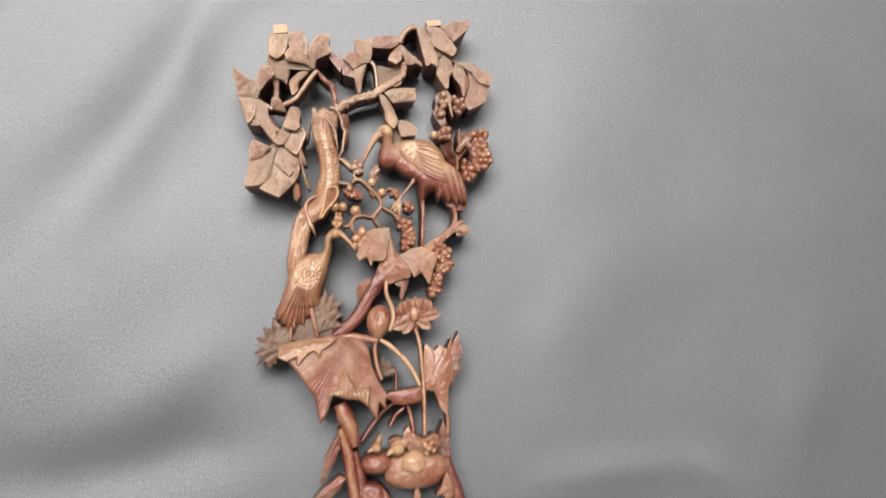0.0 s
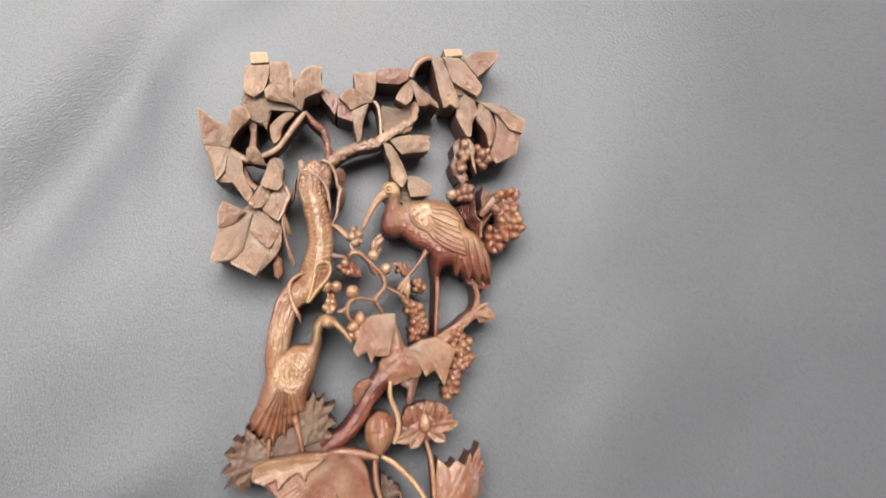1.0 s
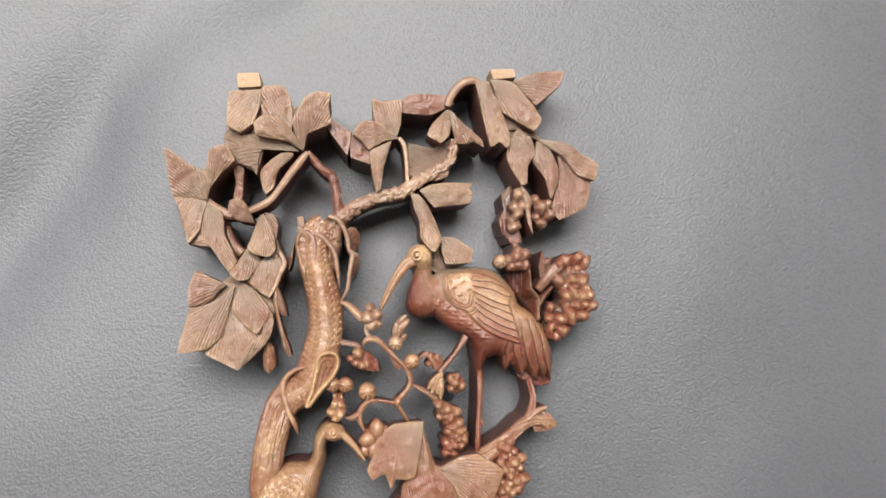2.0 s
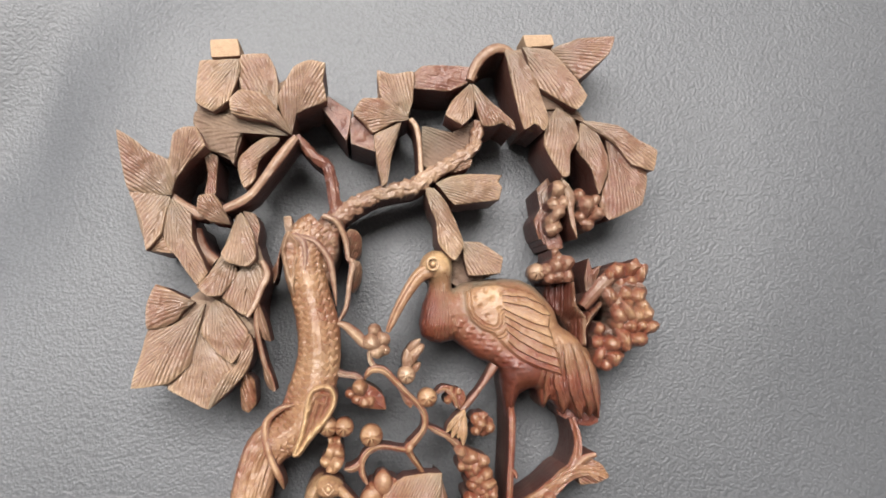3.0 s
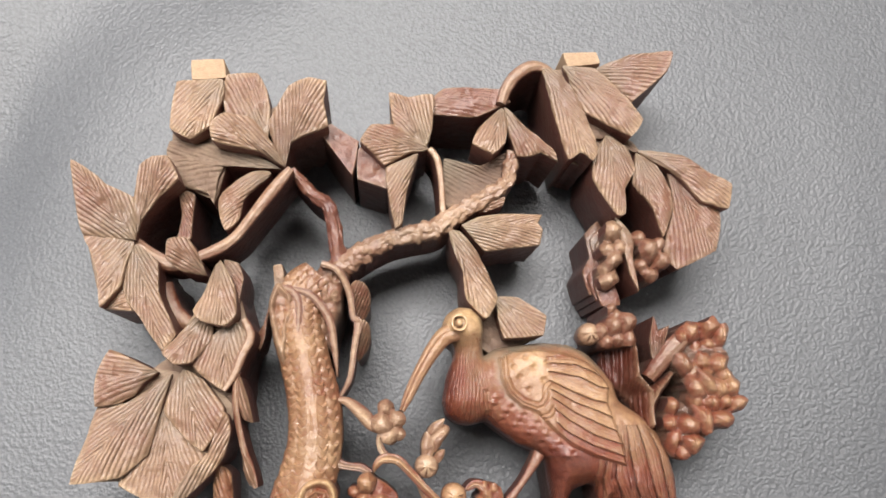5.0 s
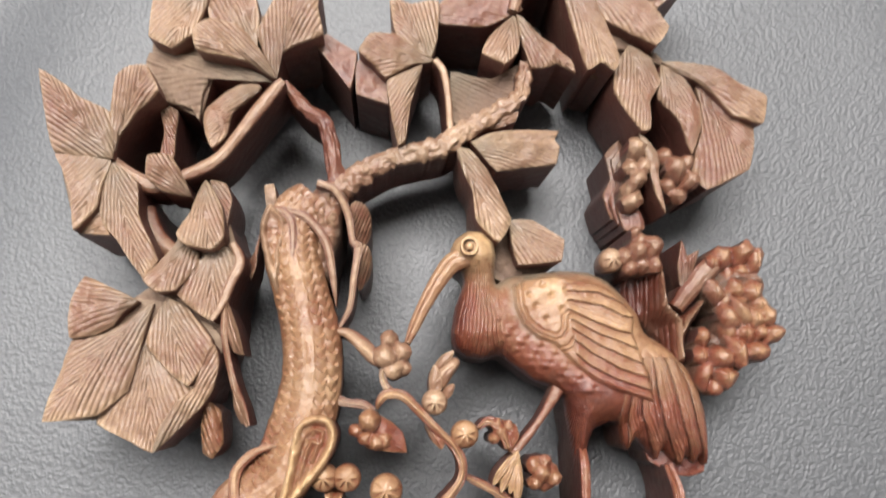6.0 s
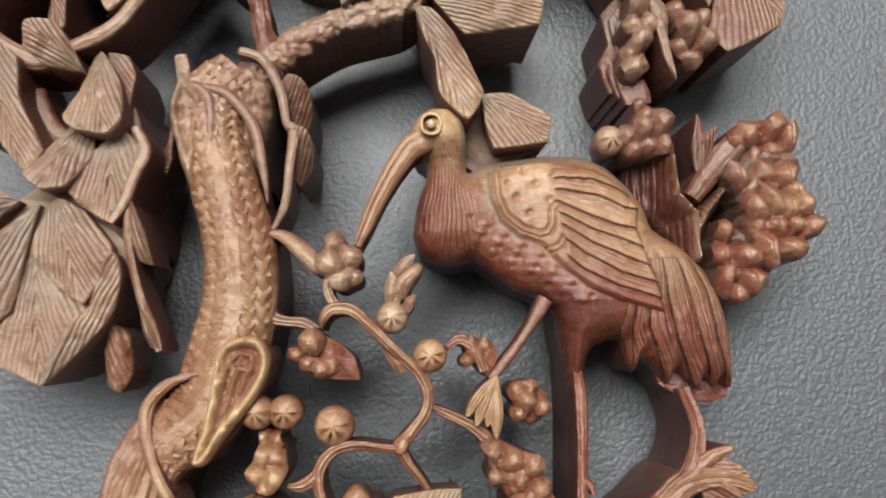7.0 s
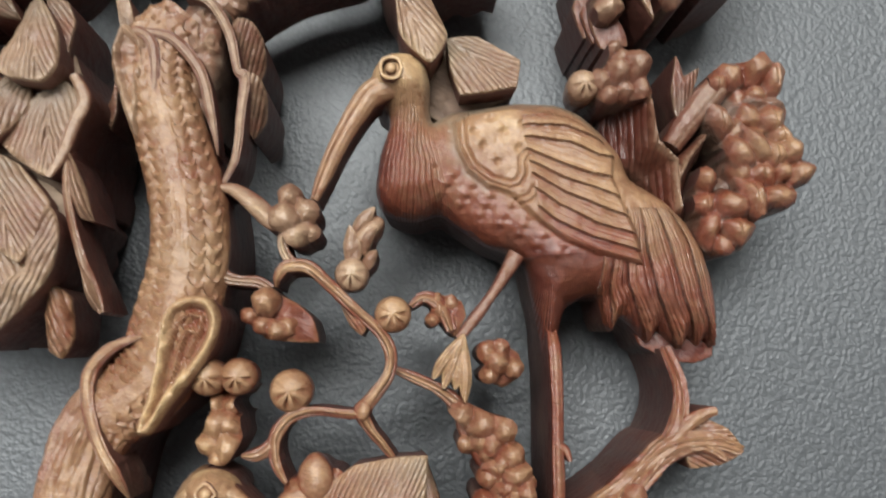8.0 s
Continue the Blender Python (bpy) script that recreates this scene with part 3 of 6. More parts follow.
# vine leaves, upper left, on the ground wood left between them
BED = dict(dome=0.3, cut=0.15, rib=0, lumps=0.8, under=0.97, k=0.3)
for pts, z in (([(-77.4, 190.1), (-63.5, 192.4), (-53.8, 193.4), (-49.7, 182.1), (-38.1, 190), (-33.4, 189.1), (-33.1, 178.9), (-43.2, 172.5), (-45.4, 164.7), (-54.7, 166.9), (-61.8, 165.3), (-64.5, 154.5), (-73.8, 159), (-78.4, 170)], 46.5), ([(-103.7, 162.5), (-88, 153.9), (-82.8, 164.3), (-78.1, 164.4), (-80, 155.3), (-86.7, 147.7), (-86.5, 140.9), (-79.5, 133.5), (-78.6, 125.4), (-73.7, 114.5), (-76.3, 110.8), (-88.3, 126.5), (-94.2, 122.8), (-99.4, 141.2)], 48),
               ([(-79, 105.2), (-71.1, 109.9), (-58.8, 102.9), (-53.9, 109.9), (-55.1, 95.2), (-60, 94.8), (-73.5, 100.4)], 46), ([(-62.7, 134.7), (-56.7, 128), (-51.9, 112), (-59, 99.8), (-72.4, 106.2), (-75.7, 109.2), (-68.4, 119.8)], 48), ([(-91.4, 107.7), (-78.6, 104.8), (-70.5, 103.6), (-59.1, 97.6), (-55.5, 93), (-60.2, 79.4), (-73.3, 67.6), (-84.5, 74.5), (-96, 75.2), (-92.2, 95.5)], 48.5), ([(35.3, 198.5), (54.3, 199), (65, 181.1), (61.8, 176), (50.7, 176.4), (48.7, 168.3), (42.8, 169.1)], 41),
               ([(73.7, 170.2), (90.9, 159.8), (86.2, 141.2), (74.3, 135.2), (71.2, 139.9), (74.4, 153.2)], 40), ([(-12.7, 188.5), (-0, 189.1), (-2.4, 172.3), (-14.1, 166.5), (-20.7, 172.8), (-13.3, 178.9)], 41)):
    leaf("ground_wood", pts, z - (4.0 if z == 46.5 else 2.0), (DUSTY, SIDE), thick=32, **BED)
L = dict(z=50, thick=30)
leaf("leaf", [(-63, 190.3), (-62.4, 185.7), (-65.6, 174.9), (-71.4, 170.9), (-77.4, 174.3), (-76.7, 189.4), (-70.9, 190.1)], tip=3, dome=1.2, fold=0.5, **L)
leaf("leaf", [(-49.5, 171.7), (-48.8, 180.9), (-50, 187.6), (-53.1, 193), (-62.1, 192.4), (-63.3, 186.4), (-61.7, 178.7)], z=49, ztip=47, tip=3, dome=0.8, thick=30)
leaf("leaf", [(-43.9, 163.4), (-48.4, 171.4), (-53.9, 177.6), (-61.5, 178.2), (-65.3, 174.3), (-64.5, 169.8), (-58.8, 168.4), (-51, 167.4)], z=49, ztip=53, tip=4, dome=1.4, thick=10)
leaf("leaf", [(-44, 164), (-47, 168.9), (-49.3, 176.4), (-43.2, 186.9), (-37.6, 189.1), (-31.9, 188.1), (-32.8, 182.5), (-31.4, 175.6), (-37.5, 173), (-42.6, 170.5)], z=48, ztip=53, tip=4, dome=1.2, thick=32)
leaf("leaf", [(-45.5, 163.8), (-54.9, 169.1), (-66.9, 171.4), (-72.6, 171.9), (-78.7, 172.2), (-79.1, 167.4), (-75.5, 162.6), (-74, 158.3), (-66.7, 156), (-64.7, 152.8), (-63.7, 160.9), (-61.9, 165.1), (-54.8, 164.4)], z=46, ztip=44, mats=(DUSTY, SIDE), tip=5, dome=0.6, thick=28, centre=(-68.8, 164.6), pitch=1.4)
leaf("leaf", [(-85.3, 141.1), (-86, 153), (-93.5, 156.4), (-96.4, 159.1), (-103, 162.9), (-101.6, 151.2), (-99.7, 142.4)], z=50, ztip=54, tip=4, dome=0.8, fold=0.8, thick=34, k=0.3)
leaf("leaf", [(-85.9, 140.7), (-100, 142.8), (-97.4, 137.7), (-94.6, 131), (-92.7, 121.2), (-87.9, 127.7), (-86.8, 135)], z=50, ztip=51, tip=4, dome=0.6, thick=34, k=0.35)
leaf("leaf", [(-85.7, 141.8), (-86, 153), (-84.5, 162.1), (-80.6, 164.2), (-76, 164.1), (-73.2, 157.8), (-78.6, 153.1), (-84.1, 146.2)], z=49, ztip=54, tip=4, dome=1.0, thick=32)
leaf("leaf", [(-85.5, 139.9), (-78.6, 134.8), (-77.5, 125.7), (-71.9, 113.9), (-75.5, 109.3), (-82.4, 118.8), (-85.7, 122.4), (-87.9, 127.5)], z=50, ztip=51, tip=4, dome=0.8, fold=0.6, thick=26)
leaf("leaf", [(-93.6, 121.5), (-88.5, 127.3), (-85.5, 122.2), (-84.4, 120.4)], z=48, tip=2, dome=0.2, thick=30, k=0.1)
leaf("leaf", [(-75.8, 157.8), (-70.8, 156.3), (-70.6, 149.1), (-70.9, 142.3), (-74.7, 142.3), (-73.9, 150.1)], z=44, tip=3, dome=1.0, thick=25, k=0.6)
leaf("leaf", [(-48.4, 162.4), (-55.2, 154), (-56.6, 146.8), (-60.3, 143.8), (-62.8, 152), (-61.1, 156.6), (-54.2, 162.7)], z=46, ztip=49, tip=3, dome=1.3, thick=26, k=0.8, centre=(-58.5, 153.4))
stem("twig", [(-42.1, 162.4), (-44.4, 159.7), (-48.7, 154), (-53.7, 146.8), (-58.1, 141.2), (-63.5, 137.8), (-70.6, 134.9)], [1.2, 1.7, 1.9, 1.6, 1.6, 1.7, 1.2], 49, depth=22, cut=0.5, lines=3)
stem("twig", [(-86.5, 140.9), (-81.4, 137.2), (-75.9, 134.8), (-70.2, 136.2)], [2.0, 2.2, 2.2, 1.6], 45, depth=16, cut=0.6, lines=4)
stem("twig", [(-78.6, 130), (-76, 122.4), (-71.3, 118.1)], [2.2, 2.6, 2.2], 40, depth=30, cut=0.3, lines=3)
leaf("leaf", [(-64.9, 130.8), (-71.7, 131.6), (-75.8, 135.1), (-75.1, 140.2), (-70.1, 141), (-67.6, 137.5)], z=50, ztip=53, tip=3, dome=1.4, thick=18)
leaf("leaf", [(-61.3, 135.1), (-56.4, 127.4), (-55, 118.8), (-58, 115.5), (-64.7, 117), (-67.2, 120.2), (-64.1, 126)], z=51, ztip=55, tip=3, dome=1.6, thick=22, k=0.6)
leaf("leaf", [(-60.9, 135.8), (-56.4, 134.7), (-54.7, 129.9), (-55.6, 122.1), (-58.1, 128)], z=48, tip=3, dome=0.6, thick=22)
leaf("leaf", [(-65.1, 118.6), (-62.5, 116.4), (-62.1, 112.8), (-66.9, 105.8), (-71.5, 105.3), (-75, 108.7), (-70.3, 115), (-67.2, 119.3)], z=50, ztip=53, tip=4, dome=1.2, thick=22)
leaf("leaf", [(-58.6, 116.6), (-55.4, 117.3), (-51, 112.2), (-53.1, 106), (-58, 98.6), (-61.2, 99.9), (-67.3, 105.2), (-62.5, 113.3)], z=51, ztip=50, tip=4, dome=0.9, thick=22)
stem("twig", [(-53.5, 117.9), (-51.6, 113.2), (-53.7, 107.8), (-55.7, 102.4), (-58.1, 98.4)], [1.0, 1.3, 1.3, 1.1, 0.7], 51, depth=20, cut=0.4, lines=2)
leaf("leaf", [(-76.3, 103.6), (-79.5, 100.8), (-82, 97.2), (-86, 95), (-91.6, 94.3), (-91.9, 101.6), (-89.2, 109.6), (-83.3, 107.1)], z=52.5, ztip=53, tip=5, dome=1.4, fold=0.9, thick=20, k=0.35, pitch=1.2)
leaf("leaf", [(-72.8, 103), (-77.4, 99.6), (-83.9, 95.3), (-91.4, 94.6), (-93.3, 86), (-95.7, 74.5), (-84.1, 75.8), (-77.6, 81.7), (-75.4, 91.1)], z=51.5, ztip=54.5, tip=5, dome=1.0, fold=1.6, thick=20, k=0.3)
leaf("leaf", [(-69.8, 104.3), (-64.2, 101.5), (-57.9, 93.7), (-58.7, 88.2), (-62.7, 82.4), (-67.6, 85.6), (-73.8, 92.3), (-73.4, 96.7)], z=51, ztip=52, tip=4, dome=1.2, thick=20, k=0.4)
leaf("leaf", [(-74.5, 97), (-72, 90), (-66, 84), (-61, 81), (-67.4, 74.9), (-71.2, 66.7), (-76, 69), (-85, 73.6), (-84.4, 76.4), (-79, 82), (-76.4, 90)], z=49, ztip=49.5, tip=5, dome=0.8, thick=20, centre=(-73.5, 79), k=0.25)
leaf("leaf", [(-70.6, 66.8), (-69.6, 72.3), (-65.8, 78.2), (-61.3, 82.1), (-57.4, 92.6), (-55.6, 88.1), (-57.1, 81.4), (-60, 77), (-66.5, 70.5)], z=53, ztip=52, tip=4, dome=1.0, thick=18, k=0.6, centre=(-62.2, 78.6), rib=0.8, along=True, pitch=0.9)
stem("twig", [(-52.3, 112.3), (-54.5, 106), (-55.1, 95.2), (-52.8, 84.4), (-50, 76.4), (-48.7, 72.6)], [0.8, 0.9, 0.9, 0.9, 1.1, 0.6], 50, depth=12, cut=0.4, lines=3, peak=0.6)
for pts, z in (([(-54.5, 103.1), (-51.9, 97), (-50, 89.8), (-52.7, 90.5), (-54.7, 95.2)], 50), ([(-52.9, 83), (-50.7, 79), (-48.5, 72.9), (-50.6, 73.3), (-52.4, 77.2)], 49), ([(-59.9, 79.2), (-56.2, 76.3), (-55.2, 68.4), (-58, 64.8), (-60.5, 66.3), (-61, 73.1)], 45)):
    leaf("pod", pts, z, (0.36, SIDE), tip=2, dome=1.8, fold=0.8, thick=14, along=True, pitch=1.3, rib=0.6)
leaf("leaf", [(-52.4, 113.5), (-48.4, 119.6), (-47.7, 125.3), (-49.1, 113.9), (-50.5, 110.1)], z=40, tip=3, dome=0.5, thick=14)

# rails and leaves, upper middle
leaf("rail", [(-34.4, 176), (-31.1, 179.2), (-26.9, 176.1), (-22.6, 173.6), (-23.4, 167), (-24.5, 162.3), (-29.7, 169.3)], 42, (RED, SIDE), "split red lacquered rail", dome=0.2, fold=-1.0, thick=38, cut=0.05, k=0.1, under=1.0, rib=0)
leaf("rail", [(-23.4, 170.6), (-20.7, 173.4), (-17.2, 169.9), (-13.7, 164.4), (-14.1, 158.9), (-23, 161.9)], 41, (RED, SIDE), dome=0.2, thick=38, cut=0.05, k=0.1, under=1.0, rib=0)
M = dict(z=45, thick=26)
leaf("leaf", [(-2.6, 170.8), (-11.8, 177.7), (-13, 182.8), (-13.5, 188.5), (-7.6, 187.1), (0.2, 188.6), (-0.3, 177.1)], tip=3, dome=1.0, **M)
leaf("leaf", [(-1.1, 170.9), (-7.6, 169.1), (-14.8, 164.9), (-18.6, 168.7), (-22.1, 171.8), (-19, 177.3), (-12.2, 178)], z=45, ztip=47, tip=4, dome=1.2, thick=28)
leaf("leaf", [(-4.5, 169.2), (-8, 157.4), (-9.5, 147), (-11.6, 145.4), (-13.3, 153.5), (-14.5, 164.4), (-7.6, 168)], z=46, ztip=46, tip=3, dome=1.2, thick=22)
leaf("rail", [(-0.2, 188.3), (3.5, 191.8), (12.2, 192.2), (21.4, 191.6), (24.5, 187.6), (14.1, 182.4), (-0, 183.1)], z=41, dome=0.8, thick=36, cut=0.4, k=0.2, under=1.0, rib=0)
leaf("leaf", [(21.3, 184.8), (23.2, 180.5), (21.6, 171.8), (17.6, 167.8), (11.5, 171.6), (13.9, 177.2)], z=45, ztip=48, tip=3, dome=1.4, thick=18)
leaf("leaf", [(21.9, 184.2), (27.1, 179), (36.7, 170.4), (37.8, 166.7), (32.8, 169.4), (29.9, 168.4), (25.4, 168.5), (23.1, 175.4)], z=47, ztip=45, tip=3, dome=1.0, thick=30, k=0.3)
stem("twig", [(21.2, 185.9), (22.8, 190.5), (26, 194.8), (30.6, 197.7), (35.2, 197.4), (39.5, 193.9)], [1.6, 1.9, 2.0, 2.0, 1.6, 1.2], [44, 45, 46, 46, 45, 44], depth=34, cut=0.5, lines=3)
leaf("leaf", [(34, 197.7), (39.1, 196.4), (43.9, 189.3), (46.7, 181.3), (49.7, 170.2), (48, 166.3), (44.5, 168.8), (40.6, 166.8), (37.8, 177.6), (35.5, 189.1)], z=47, ztip=48, tip=5, dome=1.4, thick=34, k=0.5)
leaf("leaf", [(41.4, 199.6), (51.7, 198.3), (59.1, 189.1), (64.6, 180), (60.7, 174.7), (47, 183.4), (44.1, 189.2), (42.9, 195.6)], z=44, ztip=47, tip=3, dome=1.0, fold=0.6, thick=34, k=0.3)
leaf("leaf", [(52.2, 199), (62, 202.3), (75.2, 202.4), (73.1, 195.8), (62.6, 187), (60, 189.8)], z=44, ztip=48, tip=2, dome=0.6, thick=30, k=0.25)
leaf("leaf", [(46.3, 185.5), (63.3, 176), (66.3, 171.1), (56.2, 175.5), (51, 167.3), (47.8, 177.4)], z=38, mats=(DUSTY, SIDE), tip=2, dome=0.5, thick=32)
leaf("leaf", [(54, 176.2), (60.6, 171.9), (62, 164.7), (57.9, 157.9), (57.3, 149.9), (54.5, 149.6), (48.5, 161.4), (49.5, 169.3)], z=45, ztip=47, tip=4, dome=1.4, fold=0.8, thick=34)
leaf("leaf", [(63.3, 171), (69.2, 167.1), (72.9, 157.9), (72.1, 150.4), (68.5, 142.8), (66.4, 152.3), (61, 160.6)], z=44, ztip=46, tip=4, dome=1.0, thick=32)
leaf("leaf", [(71.9, 170.4), (77.3, 160.8), (88.3, 151.9), (85.8, 139.7), (73.2, 133.7), (69.4, 139.6), (72.9, 150.4), (73.6, 158.8)], z=43, ztip=43, tip=3, dome=0.8, thick=32, k=0.25)
leaf("leaf", [(63.3, 171.4), (76.9, 169.6), (82.8, 164.8), (91.1, 159.9), (89.6, 152.1), (81.6, 154.4), (75.5, 162.3)], z=45, ztip=46, tip=3, dome=0.8, thick=12, k=0.3)
leaf("leaf", [(3.5, 169.2), (14.5, 166.9), (23.7, 171.5), (24.9, 165.9), (22, 161.4), (6.4, 153.1), (3.2, 155.1)], z=41, ztip=40, mats=(DUSTY, SIDE), tip=3, dome=-1.6, thick=26, centre=(12.4, 162.1))
stem("twig", [(-1.1, 170.8), (1.2, 167.3), (2.3, 159.5), (2.7, 151.7), (3.8, 147.5)], [1.0, 1.1, 1.0, 1.0, 0.8], 44, depth=22, cut=0.4, lines=2)
stem("branch", [(-30.9, 130.8), (-26.4, 135.4), (-20.5, 139.2), (-13.3, 142.7), (-5.7, 144.7), (0.9, 146.3), (6.1, 149.8), (13.5, 154.5), (20.9, 159.3), (23.3, 163.7), (24.5, 170.6)], [4.2, 3.8, 3.2, 2.9, 2.9, 3.3, 2.8, 2.5, 2.3, 2.2, 2.0], [44, 44, 44, 44, 44, 45, 45, 45, 45, 44, 43], (0.6, SIDE), depth=24, bark=0.1, cut=0.2, lines=6, arc=26, steps=16, relief=lambda along, w, part: 0.9 * noise.noise((along * 0.42, w * 2.0, 3.0)) + 0.55 * noise.noise((along * 1.0, w * 3.6, 8.0)) + 0.2 * noise.noise((along * 0.5, w * 12, 1.0)))
stem("twig", [(-42.6, 163.8), (-39.4, 160), (-35.4, 156), (-31.6, 153), (-29.9, 147.6), (-28.9, 141.5), (-27.6, 135.2)], [1.3, 1.7, 2.0, 2.2, 2.1, 2.2, 2.8], 44, (RED, SIDE), depth=20, bark=0.16, cut=0.5, lines=4, arc=20, peak=0.4, relief=lambda along, w, part: 0.5 * noise.noise((along * 0.35, w * 2.2, 6.0)) + 0.35 * noise.noise((along * 0.9, w * 4, 2.0)))
leaf("leaf", [(8.2, 146.8), (13, 149.2), (20, 150.5), (32.6, 150.2), (31.2, 147.6), (32.6, 145.6), (31.6, 141), (23, 140), (15, 139)], z=47, ztip=44, tip=4, dome=0.4, fold=1.4, thick=24, k=0.08, pitch=0.8)
leaf("leaf", [(11.6, 152), (15.9, 155.2), (21.7, 156), (20.9, 153.3), (15.9, 151.4)], z=43, tip=3, dome=0.8, thick=20)
leaf("leaf", [(4.4, 144.6), (7.6, 144.8), (12, 139.5), (15.6, 131.2), (17.9, 124), (14.4, 118.2), (11.3, 120.8), (8.4, 125.1), (8, 132), (5.7, 138.2)], z=47, ztip=49.5, tip=5, dome=1.6, fold=1.0, thick=24, k=0.7, pitch=1.2, centre=(11.6, 130))
leaf("leaf", [(18, 125.5), (24.6, 125.2), (32.6, 119.6), (31.4, 113.7), (25.6, 113.1), (20, 113), (18.3, 118.9)], z=45, ztip=45, tip=3, dome=0.5, thick=16, k=0.15)

# trunk
way = [(-33.3, 131.2), (-38.4, 125.9), (-39.4, 117), (-36.7, 106), (-34.1, 95), (-33.7, 84.1), (-36.1, 73.3), (-41.1, 61)]+[(-51.2, 52.7), (-55.2, 43.6), (-58.2, 29.2), (-60, 17.2)]+[(-59.6, 8.3), (-61.4, -8.2)]
fat = [6.0, 7.4, 7.2, 7.0, 7.4, 7.6, 8.0, 8.0, 7.3, 7.0, 6.8, 6.5, 6.4, 6.0]
high = [47, 49, 50, 50, 50, 50, 50, 49, 48, 48, 48, 46, 44, 42]
S = Shape()
S.level = 0.55
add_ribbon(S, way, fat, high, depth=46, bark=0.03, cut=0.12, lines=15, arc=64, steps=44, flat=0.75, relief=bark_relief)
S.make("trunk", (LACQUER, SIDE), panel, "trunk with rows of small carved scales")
S = Shape()
S.level = 0.5
WAVES = [[(-36.4, 66), (-34.9, 70), (-32.8, 71.6), (-30.4, 70.9), (-31, 67.9), (-33.2, 68.6), (-34.2, 66.6), (-35.4, 62.6), (-37, 56.6), (-38.6, 52.6)], [(-33, 64), (-32, 67)], [(-35, 58), (-33.6, 62.5)]]


def hollow_top(X, Y, D):
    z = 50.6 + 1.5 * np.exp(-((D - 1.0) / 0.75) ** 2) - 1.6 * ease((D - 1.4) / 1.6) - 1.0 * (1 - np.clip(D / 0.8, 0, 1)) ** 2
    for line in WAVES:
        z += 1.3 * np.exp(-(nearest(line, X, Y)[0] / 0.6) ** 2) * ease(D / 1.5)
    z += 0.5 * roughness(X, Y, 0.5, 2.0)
    # Darker inside the rim, paler where carved higher
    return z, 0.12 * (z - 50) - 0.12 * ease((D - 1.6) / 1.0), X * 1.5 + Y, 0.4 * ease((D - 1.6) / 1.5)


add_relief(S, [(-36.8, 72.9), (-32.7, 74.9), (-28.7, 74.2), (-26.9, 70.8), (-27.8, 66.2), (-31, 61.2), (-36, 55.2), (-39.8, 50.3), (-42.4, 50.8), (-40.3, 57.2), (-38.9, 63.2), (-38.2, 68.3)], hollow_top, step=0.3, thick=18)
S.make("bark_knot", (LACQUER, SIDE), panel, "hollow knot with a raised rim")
def bark_head(X, Y, D):
    """Gnarled wood where the branch leaves the trunk."""
    z = 45.5 - 4 * (1 - np.sqrt(1 - (1 - np.clip(D / 3, 0, 1)) ** 2)) + 1.1 * roughness(X, Y, 0.28, 2.0) + 0.7 * roughness(X, Y, 0.7, 6.0) + 0.05 * (Y - 120)
    for x, y, r in ((-32.9, 125.3, 1.9), (-28.5, 125.1, 1.5), (-31.4, 119.4, 1.6), (-34.5, 130.2, 1.4), (-28.5, 130.4, 1.7)):
        d = np.hypot((X - x) / 0.8, Y - y)
        z += 0.9 * np.exp(-((d - r) / 0.5) ** 2) + 0.8 * np.exp(-(d / (0.5 * r)) ** 2)
    return z, 0.12 * (z - 45.5), 0.0, 0.0, 0.5 * ease((45.4 - z) / 1.5)


S = Shape()
S.level = 0.4
add_relief(S, [(-42.2, 127.6), (-38.4, 129.8), (-35.6, 132.3), (-31.8, 135), (-27.4, 134.6), (-25.2, 131.4), (-26.4, 126.2), (-26.8, 121), (-28.6, 115), (-29.6, 108.5), (-33.5, 112), (-37, 120)], bark_head, step=0.4, thick=36)
S.make("bark_knot", (LACQUER, SIDE), panel, "gnarled wood at the fork of the trunk")
S = Shape()
S.level = 0.46
add_relief(S, [(-44.6, 128.6), (-46.5, 125.6), (-47.2, 121.1), (-46.3, 116.5), (-44.7, 110.8), (-42.3, 105.1), (-41.5, 111.8), (-41.2, 116.3), (-40.2, 120.8), (-40.7, 124.8)], lambda X, Y, D: (50.6 - 2.2 * (1 - np.clip(D / 1.6, 0, 1)) ** 2 - 1.6 * ease((D - 0.9) / 1.2) + 0.9 * roughness(X, Y, 0.45, 3.0), 0.1 - 0.1 * ease((D - 0.9) / 1.2), 0.0, 0.0), step=0.35, thick=14)
S.make("bark_knot", (LACQUER, SIDE), panel, "pitted lobe of bark beside the trunk")
stem("vine", [(-46.2, 125.4), (-42.3, 126.9), (-39, 123.9), (-38.6, 116.7), (-39.9, 109.4), (-39.2, 104.9)], [0.5, 1.0, 1.1, 0.9, 0.7, 0.2], [48.3, 49.6, 50.4, 50.4, 49.7, 48.6], depth=5, cut=0.4, lines=4, flat=0.6, bark=0.12, arc=14, peak=0.6)
stem("vine", [(-40.8, 126.7), (-35.1, 124.7), (-30.3, 118.5), (-28.5, 109.4), (-27.7, 102.2)], [0.7, 1.1, 1.2, 0.9, 0.2], [49.6, 50.2, 49.4, 48.2, 46.6], depth=6, cut=0.4, lines=4, flat=0.6, bark=0.12, arc=14, peak=0.6)
stem("vine", [(-32.6, 133.9), (-28, 132.1), (-24.7, 126.1), (-23.6, 119.1), (-22.1, 117.2), (-23.2, 109.5), (-24.2, 101.8), (-26.8, 96.8)], [0.9, 1.0, 1.0, 0.9, 1.1, 0.9, 0.8, 0.5], [50, 50, 48, 47, 47.5, 47, 47, 46], depth=16, cut=0.4, lines=4, flat=0.6, bark=0.12, arc=14, peak=0.6)
